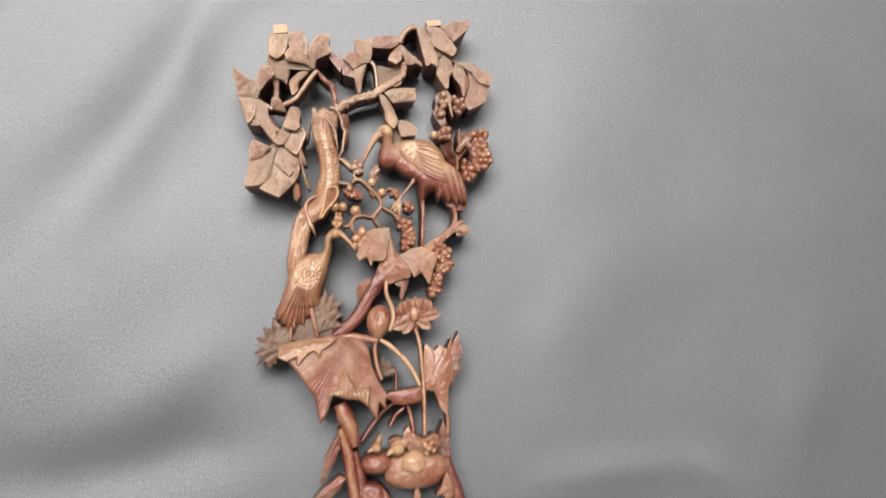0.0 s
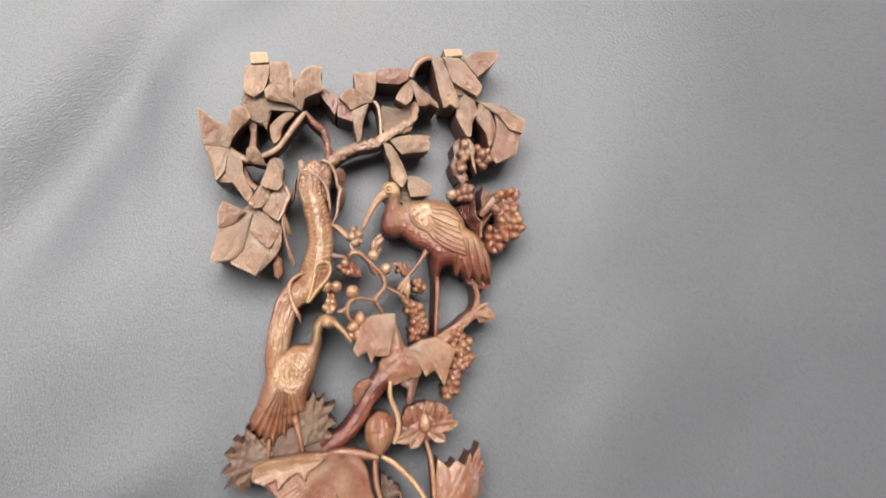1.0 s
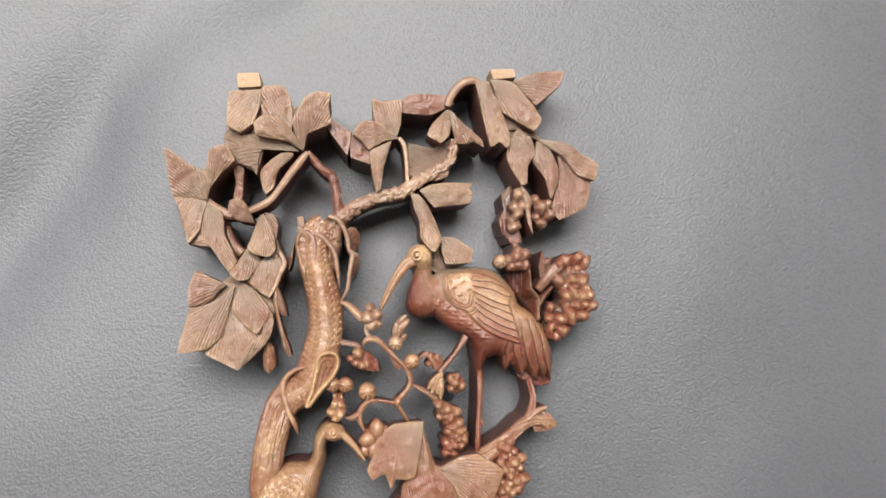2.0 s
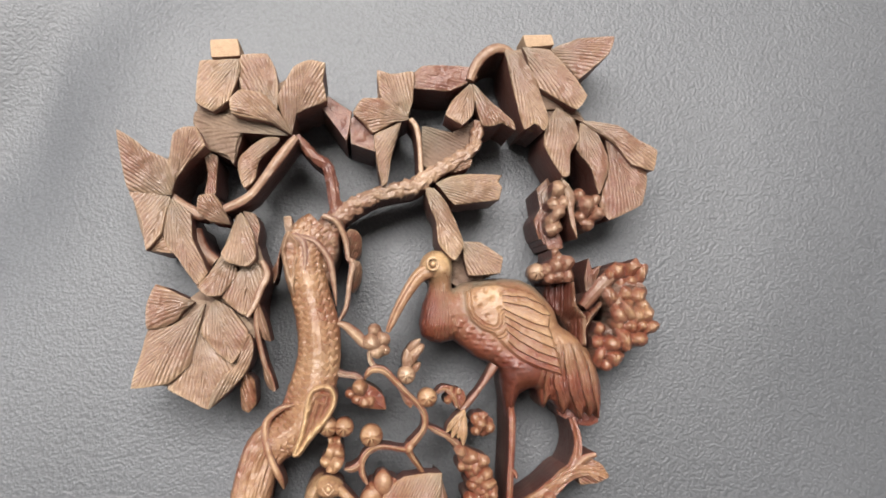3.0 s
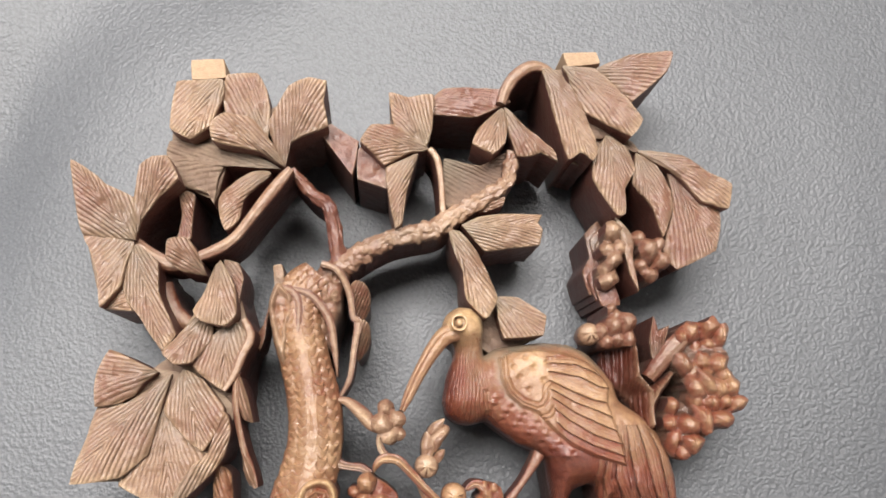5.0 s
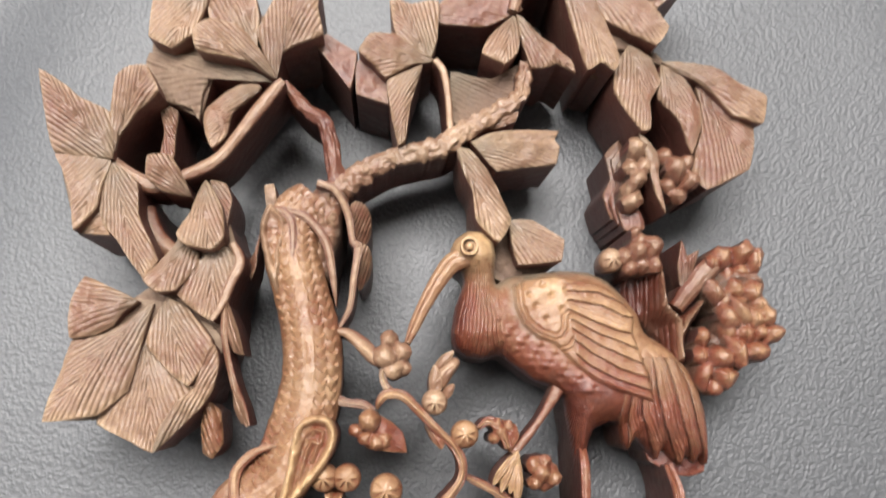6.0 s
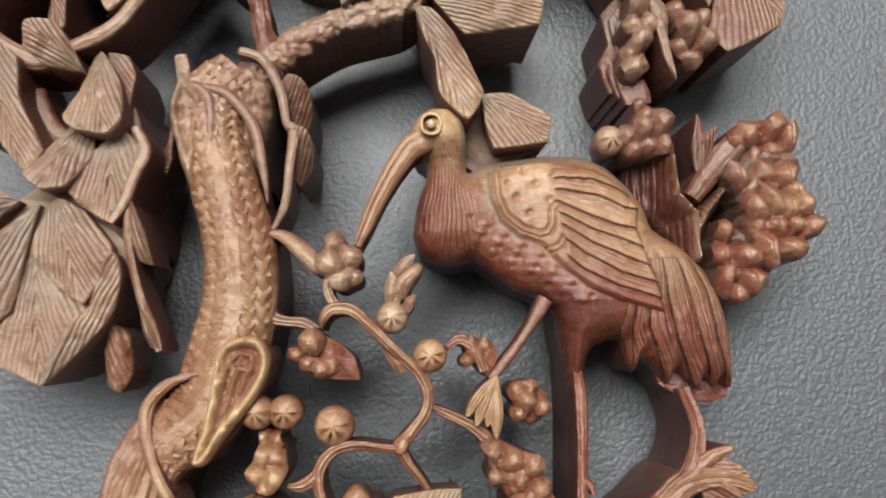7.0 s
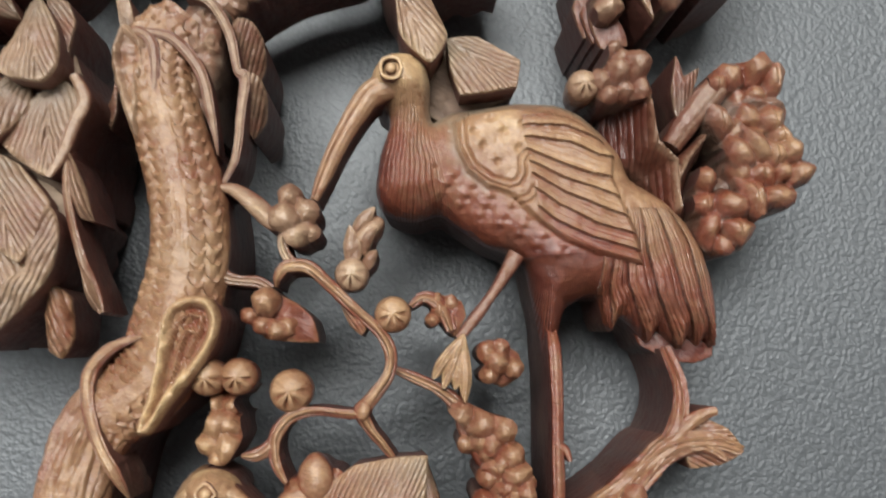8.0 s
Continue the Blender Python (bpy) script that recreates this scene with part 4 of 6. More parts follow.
for pts in ([(-25.2, 124.6), (-25, 127.4), (-23, 129.4), (-20.4, 128.8), (-18.8, 126.2), (-19, 122), (-21, 118.8), (-23.4, 118.6)], [(-23.2, 113), (-23, 116.8), (-21.4, 118.2), (-19.4, 117.6), (-18.6, 115), (-19.4, 110.6), (-22.2, 107)]):
    leaf("leaf", pts, z=45.5, ztip=47.5, tip=2, dome=1.6, fold=1.2, tilt=2.2, thick=24, k=0.8, along=True, pitch=0.8, cut=0.8)
leaf("leaf", [(-45.8, 127.9), (-46.3, 133.5), (-43.7, 133.7), (-43, 128.3)], z=49, tip=2, dome=0.5, thick=12, cut=0.2)
stem("vine", [(-41.2, 67.9), (-44, 67.4), (-47.7, 65.8), (-51.3, 61.9), (-51.7, 55.9), (-49.5, 48.8), (-46.6, 43.1), (-45.4, 38.5)], [0.2, 0.7, 1.1, 1.3, 1.3, 1.2, 1.1, 0.3], [49, 49.5, 49.5, 49, 49, 49.5, 49, 45], depth=14, cut=0.4, lines=4, flat=0.6, bark=0.12, arc=14, peak=0.6)

# twigs with berries between the trunk and the large bird
T = dict(depth=13, cut=0.9, lines=3, bark=0.12, arc=16, peak=0.8)
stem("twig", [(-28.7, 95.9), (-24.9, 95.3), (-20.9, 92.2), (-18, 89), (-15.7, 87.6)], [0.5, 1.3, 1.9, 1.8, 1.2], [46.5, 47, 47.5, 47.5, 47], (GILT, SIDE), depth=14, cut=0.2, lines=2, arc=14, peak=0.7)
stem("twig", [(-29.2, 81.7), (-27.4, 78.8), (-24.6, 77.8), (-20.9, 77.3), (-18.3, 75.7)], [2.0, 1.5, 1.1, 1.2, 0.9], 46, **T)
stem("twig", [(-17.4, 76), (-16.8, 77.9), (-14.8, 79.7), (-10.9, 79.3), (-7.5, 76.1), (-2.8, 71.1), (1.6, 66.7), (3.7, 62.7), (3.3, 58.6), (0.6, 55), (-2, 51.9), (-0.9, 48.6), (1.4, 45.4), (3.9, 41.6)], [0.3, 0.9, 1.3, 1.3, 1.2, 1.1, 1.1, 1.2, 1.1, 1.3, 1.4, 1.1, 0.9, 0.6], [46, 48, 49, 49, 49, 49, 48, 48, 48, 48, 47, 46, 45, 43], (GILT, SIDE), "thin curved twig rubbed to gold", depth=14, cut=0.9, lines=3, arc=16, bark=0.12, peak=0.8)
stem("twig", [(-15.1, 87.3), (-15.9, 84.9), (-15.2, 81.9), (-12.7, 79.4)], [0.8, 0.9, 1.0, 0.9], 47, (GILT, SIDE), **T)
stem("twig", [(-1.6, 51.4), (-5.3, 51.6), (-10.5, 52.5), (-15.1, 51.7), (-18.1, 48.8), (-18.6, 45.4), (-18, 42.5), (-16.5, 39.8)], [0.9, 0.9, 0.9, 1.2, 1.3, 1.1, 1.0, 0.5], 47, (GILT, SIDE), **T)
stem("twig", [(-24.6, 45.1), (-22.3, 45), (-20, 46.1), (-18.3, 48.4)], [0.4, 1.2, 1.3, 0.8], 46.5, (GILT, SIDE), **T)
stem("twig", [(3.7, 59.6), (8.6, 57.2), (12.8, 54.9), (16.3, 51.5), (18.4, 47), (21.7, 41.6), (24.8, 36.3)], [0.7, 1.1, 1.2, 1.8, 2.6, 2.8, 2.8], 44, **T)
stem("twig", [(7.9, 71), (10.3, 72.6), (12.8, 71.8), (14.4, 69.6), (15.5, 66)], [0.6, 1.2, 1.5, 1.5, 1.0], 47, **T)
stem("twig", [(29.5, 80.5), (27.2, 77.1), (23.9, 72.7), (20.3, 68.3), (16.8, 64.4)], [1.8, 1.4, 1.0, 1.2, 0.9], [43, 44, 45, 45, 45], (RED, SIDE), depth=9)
S = Shape()
S.level = 0.5
add_relief(S, [(-31.5, 58.4), (-28, 57), (-24, 58.2), (-26.1, 55.2), (-25.1, 52.4), (-24.7, 47.7), (-27.9, 43.5), (-32.1, 45), (-33.1, 48.2), (-31.2, 50.7), (-30.1, 55)], lambda X, Y, D: (lambda z, on: (z, 0.35 * on - 0.12, 0.0, 0.0))(*nubs(X, Y, 43.2 - 3 * (1 - np.clip(D / 2, 0, 1)) ** 2 + 0.3 * roughness(X, Y, 0.5, 2.0), [(-29.6, 54.8, 45.6, 1.7), (-26.6, 54.4, 45.6, 1.7), (-29.4, 51, 47.4, 2.6), (-26.6, 50.8, 47, 2.2), (-27.2, 46.9, 48, 3.0), (-31.3, 47.2, 46.4, 2.1), (-29, 44.9, 46, 2.0)], 3)), step=0.35, thick=16)
S.make("flower_bud", (LACQUER, SIDE), panel)
for x, y, z, r, turn in ((-2.9, 77.6, 49.5, 3.3, 9), (4.5, 69.6, 50, 3.5, 0), (-30.5, 59.8, 49, 3.5, 0.5), (-24.8, 59.6, 49, 3.5, 1.0), (-15.2, 56.4, 49, 4.1, 0.3),
                         (45.4, 114.4, 45, 3.3, 0.4)):
    berry("berry", x, y, z, r, turn, (0.54, SIDE), depth=14)
# closed buds: place, height, radius, direction, length
for x, y, z, r, a, g in (
                         (0.4, 85.7, 48, 2.0, 40, 1.6), (-1.9, 52.1, 48, 1.5, 70, 1.4)):
    bud("flower_bud", x, y, z, r * 1.2, a, (0.5, SIDE), lobes=3, groove=0.18, depth=13, long=min(g, 1.15) if g < 1.5 else g, point=0.06, n=24, m=12)
for x, y, z, r, a in ((13.8, 70, 47, 2.6, 60), (24.2, 59.7, 46, 3.4, 80)):
    blossom("flower_bud", x, y, z, r, a, (0.45, SIDE), depth=13)
for level, spots in ((0.54, [(-14.2, 93.4, 48.6, 2.5), (-15.5, 89.2, 50.2, 3.0), (-11, 90.2, 48.6, 2.5), (-13, 85.9, 48.8, 2.6), (-10.5, 86.4, 47, 2.0)]),
                     (0.46, [(-19.2, 73.4, 49, 2.8), (-20.5, 69.2, 46.5, 1.9), (-17.5, 67.8, 47, 1.9), (-15.1, 68.6, 46.5, 1.9), (-22.8, 71, 46.5, 1.8)]),
                     (0.5, [(-11.5, 40.6, 48, 2.9), (-14.6, 38, 47.5, 2.7), (-8, 39.4, 46.5, 2.5), (-9.8, 36.2, 47, 2.6), (-13, 34.8, 46.5, 2.6)]),
                     (0.42, [(16.8, 50, 46.5, 2.9), (20.4, 48.3, 47.2, 2.7), (24.4, 46.6, 47, 2.6), (22.2, 44.2, 46, 2.3), (25.6, 42.2, 46.8, 2.5), (23.4, 40.2, 45.6, 2.3), (26.8, 38.4, 46.6, 2.6), (24.6, 36.4, 45.4, 2.3), (28, 34.6, 46, 2.4)])):
    S = Shape()
    S.level = level
    add_knobs(S, spots, 14, 0.3)
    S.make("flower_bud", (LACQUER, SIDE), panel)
leaf("petal", [(-21.2, 72.4), (-17.4, 74.9), (-13.7, 72.9), (-10.9, 70.2), (-10, 66.9), (-10, 65.2), (-14.5, 65.5), (-19.8, 66.4), (-22.1, 68.7)], 44, (RED, SIDE), tip=4, dome=1.4, thick=18, cut=0.2)
for pts in ([(-3.9, 79.3), (-4.3, 83.6), (-2.9, 87), (-1.3, 84.5), (-0.8, 81.5), (-2, 79.2)], [(-3, 84.6), (-2.2, 87.8), (-0.2, 89.7), (2.2, 90.3), (1.2, 87.7), (-1.1, 85.6)], [(-1.9, 82.5), (-0.1, 85.9), (2.4, 86.5), (1.6, 84), (-0.3, 81.1)], [(-1.4, 79.2), (0.2, 81.6), (2.2, 81.9), (1.6, 79.5), (-0.2, 77.9)]):
    leaf("petal", pts, 46.5, (GILT, SIDE), ztip=48, tip=3, dome=1.2, thick=13, cut=0.15, rings=6, k=0.8)
leaf("leaf", [(-5.4, 71.9), (-2.8, 71.2), (-0.3, 67.6), (-1.5, 65.9), (-3.7, 68)], 47.5, tip=3, dome=1.2, thick=12, along=True, pitch=0.9)
for i, (x, y) in enumerate([(11.3, 57), (13.2, 55), (15.5, 54.7), (17.3, 52.1)]):
    leaf("petal", kite((17.8, 65.3), (x, y), 1.3), 47 + 0.4 * (i % 2), (0.66, SIDE), ztip=46.5, tip=4, dome=0.9, thick=11, along=True, pitch=0.8, rings=6, k=0.7)
leaf("petal", [(11.5, 71.1), (14.3, 72.9), (17.8, 71.6), (18.5, 68.6), (16, 64.8), (13.7, 67.5)], 45, (RED, SIDE), tip=3, dome=1.6, thick=14, cut=0.2)
leaf("petal", [(21.5, 56.8), (22.2, 60.9), (25.4, 63.1), (28.8, 60.9), (29, 56.8), (25.1, 54.5)], 41, (RED, SIDE), tip=3, dome=1.6, thick=16, cut=0.2)

# berries and flowers under the right-hand leaves
for level, spots in ((0.46, [(53.7, 145.2, 47.5, 3.2), (51.6, 139.6, 46.5, 2.4), (55.4, 139.8, 46, 2.2), (53.3, 136.2, 48, 2.5), (50.8, 133.6, 45.5, 2.3), (51.2, 130, 46, 2.7), (53.6, 131.4, 44.5, 2.0)]),
                     (0.44, [(64.4, 139.4, 48, 3.6), (61.6, 143.2, 46, 2.4), (68.2, 136, 46, 2.6), (64.8, 132.2, 44.5, 2.6), (62, 135, 45, 2.3), (67.4, 141, 45.5, 2.3)]),
                     (0.4, [(49.2, 115.2, 45, 2.6), (52.5, 117, 46.5, 2.7), (56.3, 117.5, 47, 2.8), (57.2, 113, 45, 2.4), (50.4, 112.4, 44.5, 2.5), (53.6, 112.8, 44.5, 2.6), (52.2, 121.8, 45, 1.6), (53.2, 119.6, 45, 1.8)])):
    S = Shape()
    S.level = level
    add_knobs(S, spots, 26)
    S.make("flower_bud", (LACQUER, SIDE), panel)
leaf("leaf", [(54.8, 149.8), (58.3, 146.3), (60.1, 142.4), (59.2, 136.5), (60.1, 126.4), (57.9, 131.6), (56.5, 140.4)], 46, (0.4, SIDE), tip=4, dome=0.8, thick=26, cut=0.3)
for k in range(3):
    leaf("leaf", [(x + 1.2 * k, y - 2.0 * k) for x, y in [(47.5, 146.5), (52.1, 151.1), (54.8, 144.5), (52.1, 134.5), (53.6, 127.5), (47.9, 127.1), (46.1, 134.5), (48.6, 139.1)]], 36 + 2 * k, (RED, SIDE), tip=4, dome=0.8, thick=32, cut=0.2)
RIDGES = [[(57.6, 116.5), (59.1, 108.6), (59.4, 101.8), (62.9, 97.7), (62.7, 88)], [(69.4, 102.8), (64.9, 97.5), (63, 94)]]


def bush_stem(X, Y, D):
    """Split bark with sharp light ridges over a hollow side, whose shade is put into its colour."""
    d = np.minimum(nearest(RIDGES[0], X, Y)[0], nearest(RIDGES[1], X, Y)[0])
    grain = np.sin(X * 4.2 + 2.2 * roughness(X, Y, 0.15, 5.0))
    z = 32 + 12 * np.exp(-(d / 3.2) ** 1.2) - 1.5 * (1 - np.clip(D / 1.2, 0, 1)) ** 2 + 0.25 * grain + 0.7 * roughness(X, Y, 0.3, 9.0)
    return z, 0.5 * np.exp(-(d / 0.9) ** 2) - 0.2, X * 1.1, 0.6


S = Shape()
S.level = 0.3
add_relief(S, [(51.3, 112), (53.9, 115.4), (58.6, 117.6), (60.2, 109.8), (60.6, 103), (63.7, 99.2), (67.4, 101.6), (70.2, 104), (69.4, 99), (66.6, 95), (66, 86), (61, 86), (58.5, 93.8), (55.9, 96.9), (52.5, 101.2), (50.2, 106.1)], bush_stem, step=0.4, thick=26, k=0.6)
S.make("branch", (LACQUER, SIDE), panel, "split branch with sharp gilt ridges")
stem("twig", [(63.2, 101.5), (66, 105.4), (69.1, 109), (72.9, 112.8)], [2.2, 2.6, 2.9, 2.8], [41, 43, 44, 44.5], (0.3, SIDE), depth=26, cut=0.5, lines=5, bark=0.1)
leaf("leaf", [(64.3, 106.7), (63.1, 112), (64.5, 119.4), (66, 115.2), (69.4, 116.8), (67.4, 110.9)], 44, (0.42, SIDE), tip=2, dome=0.8, thick=26, along=True, pitch=0.9)
KNOBS = [(72.8, 113.2, 45.5, 2.6), (75.6, 115.3, 45, 3.2), (81.2, 116.2, 45.5, 3.4), (85.3, 114.6, 44.5, 3.0), (81.1, 111.6, 43, 2.6), (77.2, 110.6, 42.5, 2.4), (72.6, 105.6, 46, 3.4), (75.4, 103.2, 44, 2.6), (79, 106.2, 44, 3.0), (83.9, 105.4, 45, 3.0), (75.3, 98.9, 46.5, 3.0), (79.4, 99.3, 46.5, 2.9), (83.2, 98.1, 46, 2.8),
         (86.6, 99.2, 45.5, 2.6), (75.8, 94.6, 44.5, 2.5), (80.3, 94.4, 45, 2.7), (84.6, 94.8, 44.5, 2.3), (88.3, 94, 45, 2.6), (78, 89.4, 46, 3.5), (83.2, 89.6, 45, 3.0), (68, 93.4, 46.5, 2.6), (67.8, 88.4, 45.5, 2.6), (72.6, 88.2, 47, 3.0), (68.5, 83.8, 45, 2.8), (73.9, 82.8, 46.5, 3.0), (70.8, 80.6, 44, 2.4), (74.6, 86.4, 44, 2.2), (85.6, 102.2, 44, 2.3), (79.6, 102.4, 43.5, 2.2)]


def bush_top(X, Y, D):
    """Blossoms and berries packed on one block of wood."""
    base = 41 - 4 * (1 - np.clip(D / 3, 0, 1)) ** 2 + 1.0 * roughness(X, Y, 0.3, 1.0)
    leafy = nearest([(76, 108.4), (80, 109.6), (86, 108.8)], X, Y)[0]
    base = np.maximum(base, 42.5 - 0.8 * leafy)
    z, on = nubs(X, Y, base, KNOBS, 3)
    for n, (x, y, h, r) in enumerate(KNOBS):
        a = n * 2.1
        e = (X - x) * math.cos(a) + (Y - y) * math.sin(a)
        z -= (0.5 if n % 3 == 0 else 0.0) * np.exp(-(e / 0.3) ** 2) * (np.hypot(X - x, Y - y) < 0.8 * r)
    # Paler knobs, darker dusty wood between them
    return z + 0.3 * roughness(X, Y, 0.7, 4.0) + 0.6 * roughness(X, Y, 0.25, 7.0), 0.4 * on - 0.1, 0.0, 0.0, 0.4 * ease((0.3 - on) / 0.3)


S = Shape()
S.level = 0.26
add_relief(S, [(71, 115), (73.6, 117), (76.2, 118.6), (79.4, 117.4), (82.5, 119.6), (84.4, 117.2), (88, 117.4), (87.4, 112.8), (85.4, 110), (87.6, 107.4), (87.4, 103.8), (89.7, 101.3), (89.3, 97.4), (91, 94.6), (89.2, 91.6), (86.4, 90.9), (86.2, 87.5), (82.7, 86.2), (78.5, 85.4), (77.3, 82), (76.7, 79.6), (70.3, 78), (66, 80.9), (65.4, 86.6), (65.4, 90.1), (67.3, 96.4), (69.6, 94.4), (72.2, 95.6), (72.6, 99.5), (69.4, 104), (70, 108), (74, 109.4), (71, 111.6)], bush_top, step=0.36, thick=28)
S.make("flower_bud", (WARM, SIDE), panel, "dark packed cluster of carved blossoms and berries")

leaf("ground_wood", [(12.7, 121.2), (18.3, 125.3), (23.1, 115.8), (30.8, 113.9), (18.5, 108.7), (13.4, 111.3)], 37, (DUSTY, SIDE), thick=20, **BED)


# the large bird, one solid carving
def plumage(x, y, z):
    """Gilt on the back and head, red lacquer on breast, belly and leg."""
    t = min(1, max(0, (y - 106 + 0.55 * (x - 8) + 9) / 18))
    return 0.12 + 0.41 * t * t * (3 - 2 * t)


FLIGHT = [[(33, 107.6), (38.5, 108.4), (44, 106.2), (49, 102.6)], [(33, 105.6), (40.2, 105.1), (45.7, 102.8), (49, 101.2)], [(33, 103.2), (41.1, 101.6), (46.5, 98.8), (50.5, 98.4)], [(32.1, 100.9), (38.6, 97.6), (44.5, 95.2), (50, 94)], [(33, 98.2), (39.4, 94.5), (45.9, 92), (51, 89.8)],
          [(32.5, 96.2), (39.2, 91.7), (45.7, 88.6), (52, 86)], [(32, 94), (37.9, 89.3), (44.8, 85.3), (53, 82.6)], [(30.5, 92.2), (37.1, 86.2), (44.1, 82.5), (53.6, 79.3)], [(28.5, 91.7), (32.8, 86.8), (38.5, 82.2), (44.9, 79.1), (54.1, 76.3)]]
WING = [(17.9, 107), (18.2, 101.3), (20.1, 96.7), (23.9, 93.4), (28.5, 91.7), (32.8, 86.9), (38.5, 82.2), (44.9, 79.1), (54.1, 76.4), (53.4, 79.4), (52.8, 82.7), (51.7, 86.1), (50.6, 89.9), (49.2, 94.6), (50.2, 98.7), (48.4, 101.9), (44, 106.2), (38.5, 108.4), (30, 110), (22, 109.6)]
SHOULDER = [(18.2, 108), (18, 105), (18.2, 101.3), (20.1, 96.7), (23.9, 93.4), (28.5, 91.7), (31.3, 92.6), (33, 95.2), (33.1, 98)]
TAIL = [[(64, 46.4), (73, 45.2), (82, 46.6), (92, 49.5)], [(64.3, 48.3), (73.6, 47.4), (82.4, 48.7), (92.5, 50.2)], [(62.2, 55.3), (73.4, 50.8), (82.3, 51), (92.5, 51.9)], [(60.5, 61.5), (70.9, 56.7), (81, 54.8), (92.9, 53.6)],
        [(60.9, 65.3), (70.7, 61.7), (80.8, 59.3), (92.2, 56.4)], [(60.6, 68.4), (70.4, 65.6), (80.6, 63.7), (90.4, 59.6)], [(60, 69.6), (70, 69.8), (79, 68.2), (90, 61.5)]]


def bird_top(X, Y, D):
    """The large bird's rounded body with folded wing, flight feathers, tail and combed breast."""
    chest = np.exp(-((X - 9.5) / 8.5) ** 2 - ((Y - 97) / 9.5) ** 2)
    neck = ease((Y - 100) / 12) * ease((19 - X) / 5)
    skull = ease((Y - 110) / 5) * ease((17 - X) / 3)
    aft = ease((86 - Y + 0.35 * (X - 50)) / 30) * ease((X - 40) / 10)
    leg = ease((80 - Y) / 16) * ease((44 - X) / 5)
    z = 45.2 + 2.4 * chest + 2.6 * neck + 2.2 * skull - 2.6 * aft - 2.2 * leg
    z = z - 8.5 * (1 - np.sqrt(1 - (1 - np.clip(D / (7.5 - 1.8 * skull), 0, 1)) ** 2))
    z += 0.35 * roughness(X, Y, 0.22, 1.5)
    comb = 66 * np.arctan2(X - 11.2, 131.2 - Y) + 1.6 * roughness(X, Y, 0.16, 4.0)
    front = ease((17.5 - X - 0.25 * (Y - 96)) / 5)
    front = front * (1 - 0.75 * ease((Y - 112) / 5))
    phase, cut, tone_shift = comb, 0.5 * front, 0.14 * skull
    z += 0.34 * front * np.abs(np.sin(comb * 1.571)) * ease(D / 1.5)
    wing = depth_in(WING, X, Y)
    z += 1.4 * ease(wing / 1.2 + 0.15)
    band, t = fan_of([[(p[0], p[1]) for p in ln] for ln in FLIGHT], X, Y)
    rim = nearest(SHOULDER, X, Y)[0]
    round_part = ease((33.4 - X - 0.12 * (Y - 98)) / 1.2)
    plume = (band >= 0) * ease(wing / 0.5) * (1 - round_part)
    z += plume * (0.95 * t ** 1.4 - 0.3 + 0.12 * np.cos(t * 18.8))
    tone_shift += plume * (0.24 * t - 0.14)
    phase, cut = np.where(plume > 0.4, t * 3 + 0.4 * roughness(X, Y, 0.15, 8.0), phase), np.where(plume > 0.4, 0.22, cut)
    z -= round_part * (wing > 0) * 0.6 * (np.exp(-((rim - 1.2) / 0.28) ** 2) + np.exp(-((rim - 2.5) / 0.28) ** 2))
    tone_shift += round_part * (wing > 0) * 0.08
    for x, y in ((22.2, 104.7), (28.1, 104.5), (23.9, 101.8), (30.8, 100.9), (26.5, 98.3), (31.8, 106), (25.7, 107.4)):
        z -= 0.7 * np.exp(-((X - x) / 0.75) ** 2 - ((Y - y) / 0.75) ** 2) - 0.35 * np.exp(-((X - x + 0.7) / 0.7) ** 2 - ((Y - y - 0.8) / 0.6) ** 2)
    feathers, u = fan_of(TAIL, Y, X)
    lower = (feathers >= 0) * (wing <= 0) * ease((91 - Y) / 8)
    hair = np.abs(np.sin((u * 6 + 0.9 * roughness(X, Y, 0.14, 3.0)) * 1.571))
    z += lower * (0.22 * hair + 0.55 * (1 - np.abs(2 * u - 1) ** 1.6) + 0.75 * (1 - u) - 0.5 + 0.35 * np.exp(-((u - 0.5) / 0.07) ** 2) * ease((78 - Y) / 8))
    tone_shift += lower * (0.2 * (1 - u) - 0.06 + 0.12 * ease((72 - Y) / 10))
    phase, cut = np.where(lower > 0.3, u * 6 + 0.9 * roughness(X, Y, 0.14, 3.0), phase), np.where(lower > 0.3, 0.6, cut)
    thigh = ease((81 - Y) / 4) * (X < 47) * (lower < 0.3)
    phase, cut = np.where(thigh > 0.3, 60 * np.arctan2(X - 37.5, 96 - Y), phase), np.where(thigh > 0.3, 0.7, cut)
    dust = 0.7 * ease((3.5 - D) / 3) * ease((Y - 101) / 6) * ease((X - 11) / 4) + 0.45 * ease((1.6 - np.abs(wing)) / 1.6) * ease((27 - X) / 5)
    for i in range(22):
        q = (i + 0.5) / 22
        x, y = 13 + 27 * q, 95.5 - 16 * q + (3.4, -1.6, 0.9)[i % 3]
        z += (wing < -0.5) * (0.4 * np.exp(-((X - x) / 0.8) ** 2 - ((Y - y) / 0.6) ** 2) - 0.3 * np.exp(-((X - x - 0.5) / 0.7) ** 2 - ((Y - y + 0.9) / 0.5) ** 2))
    return z, tone_shift, phase, cut, dust


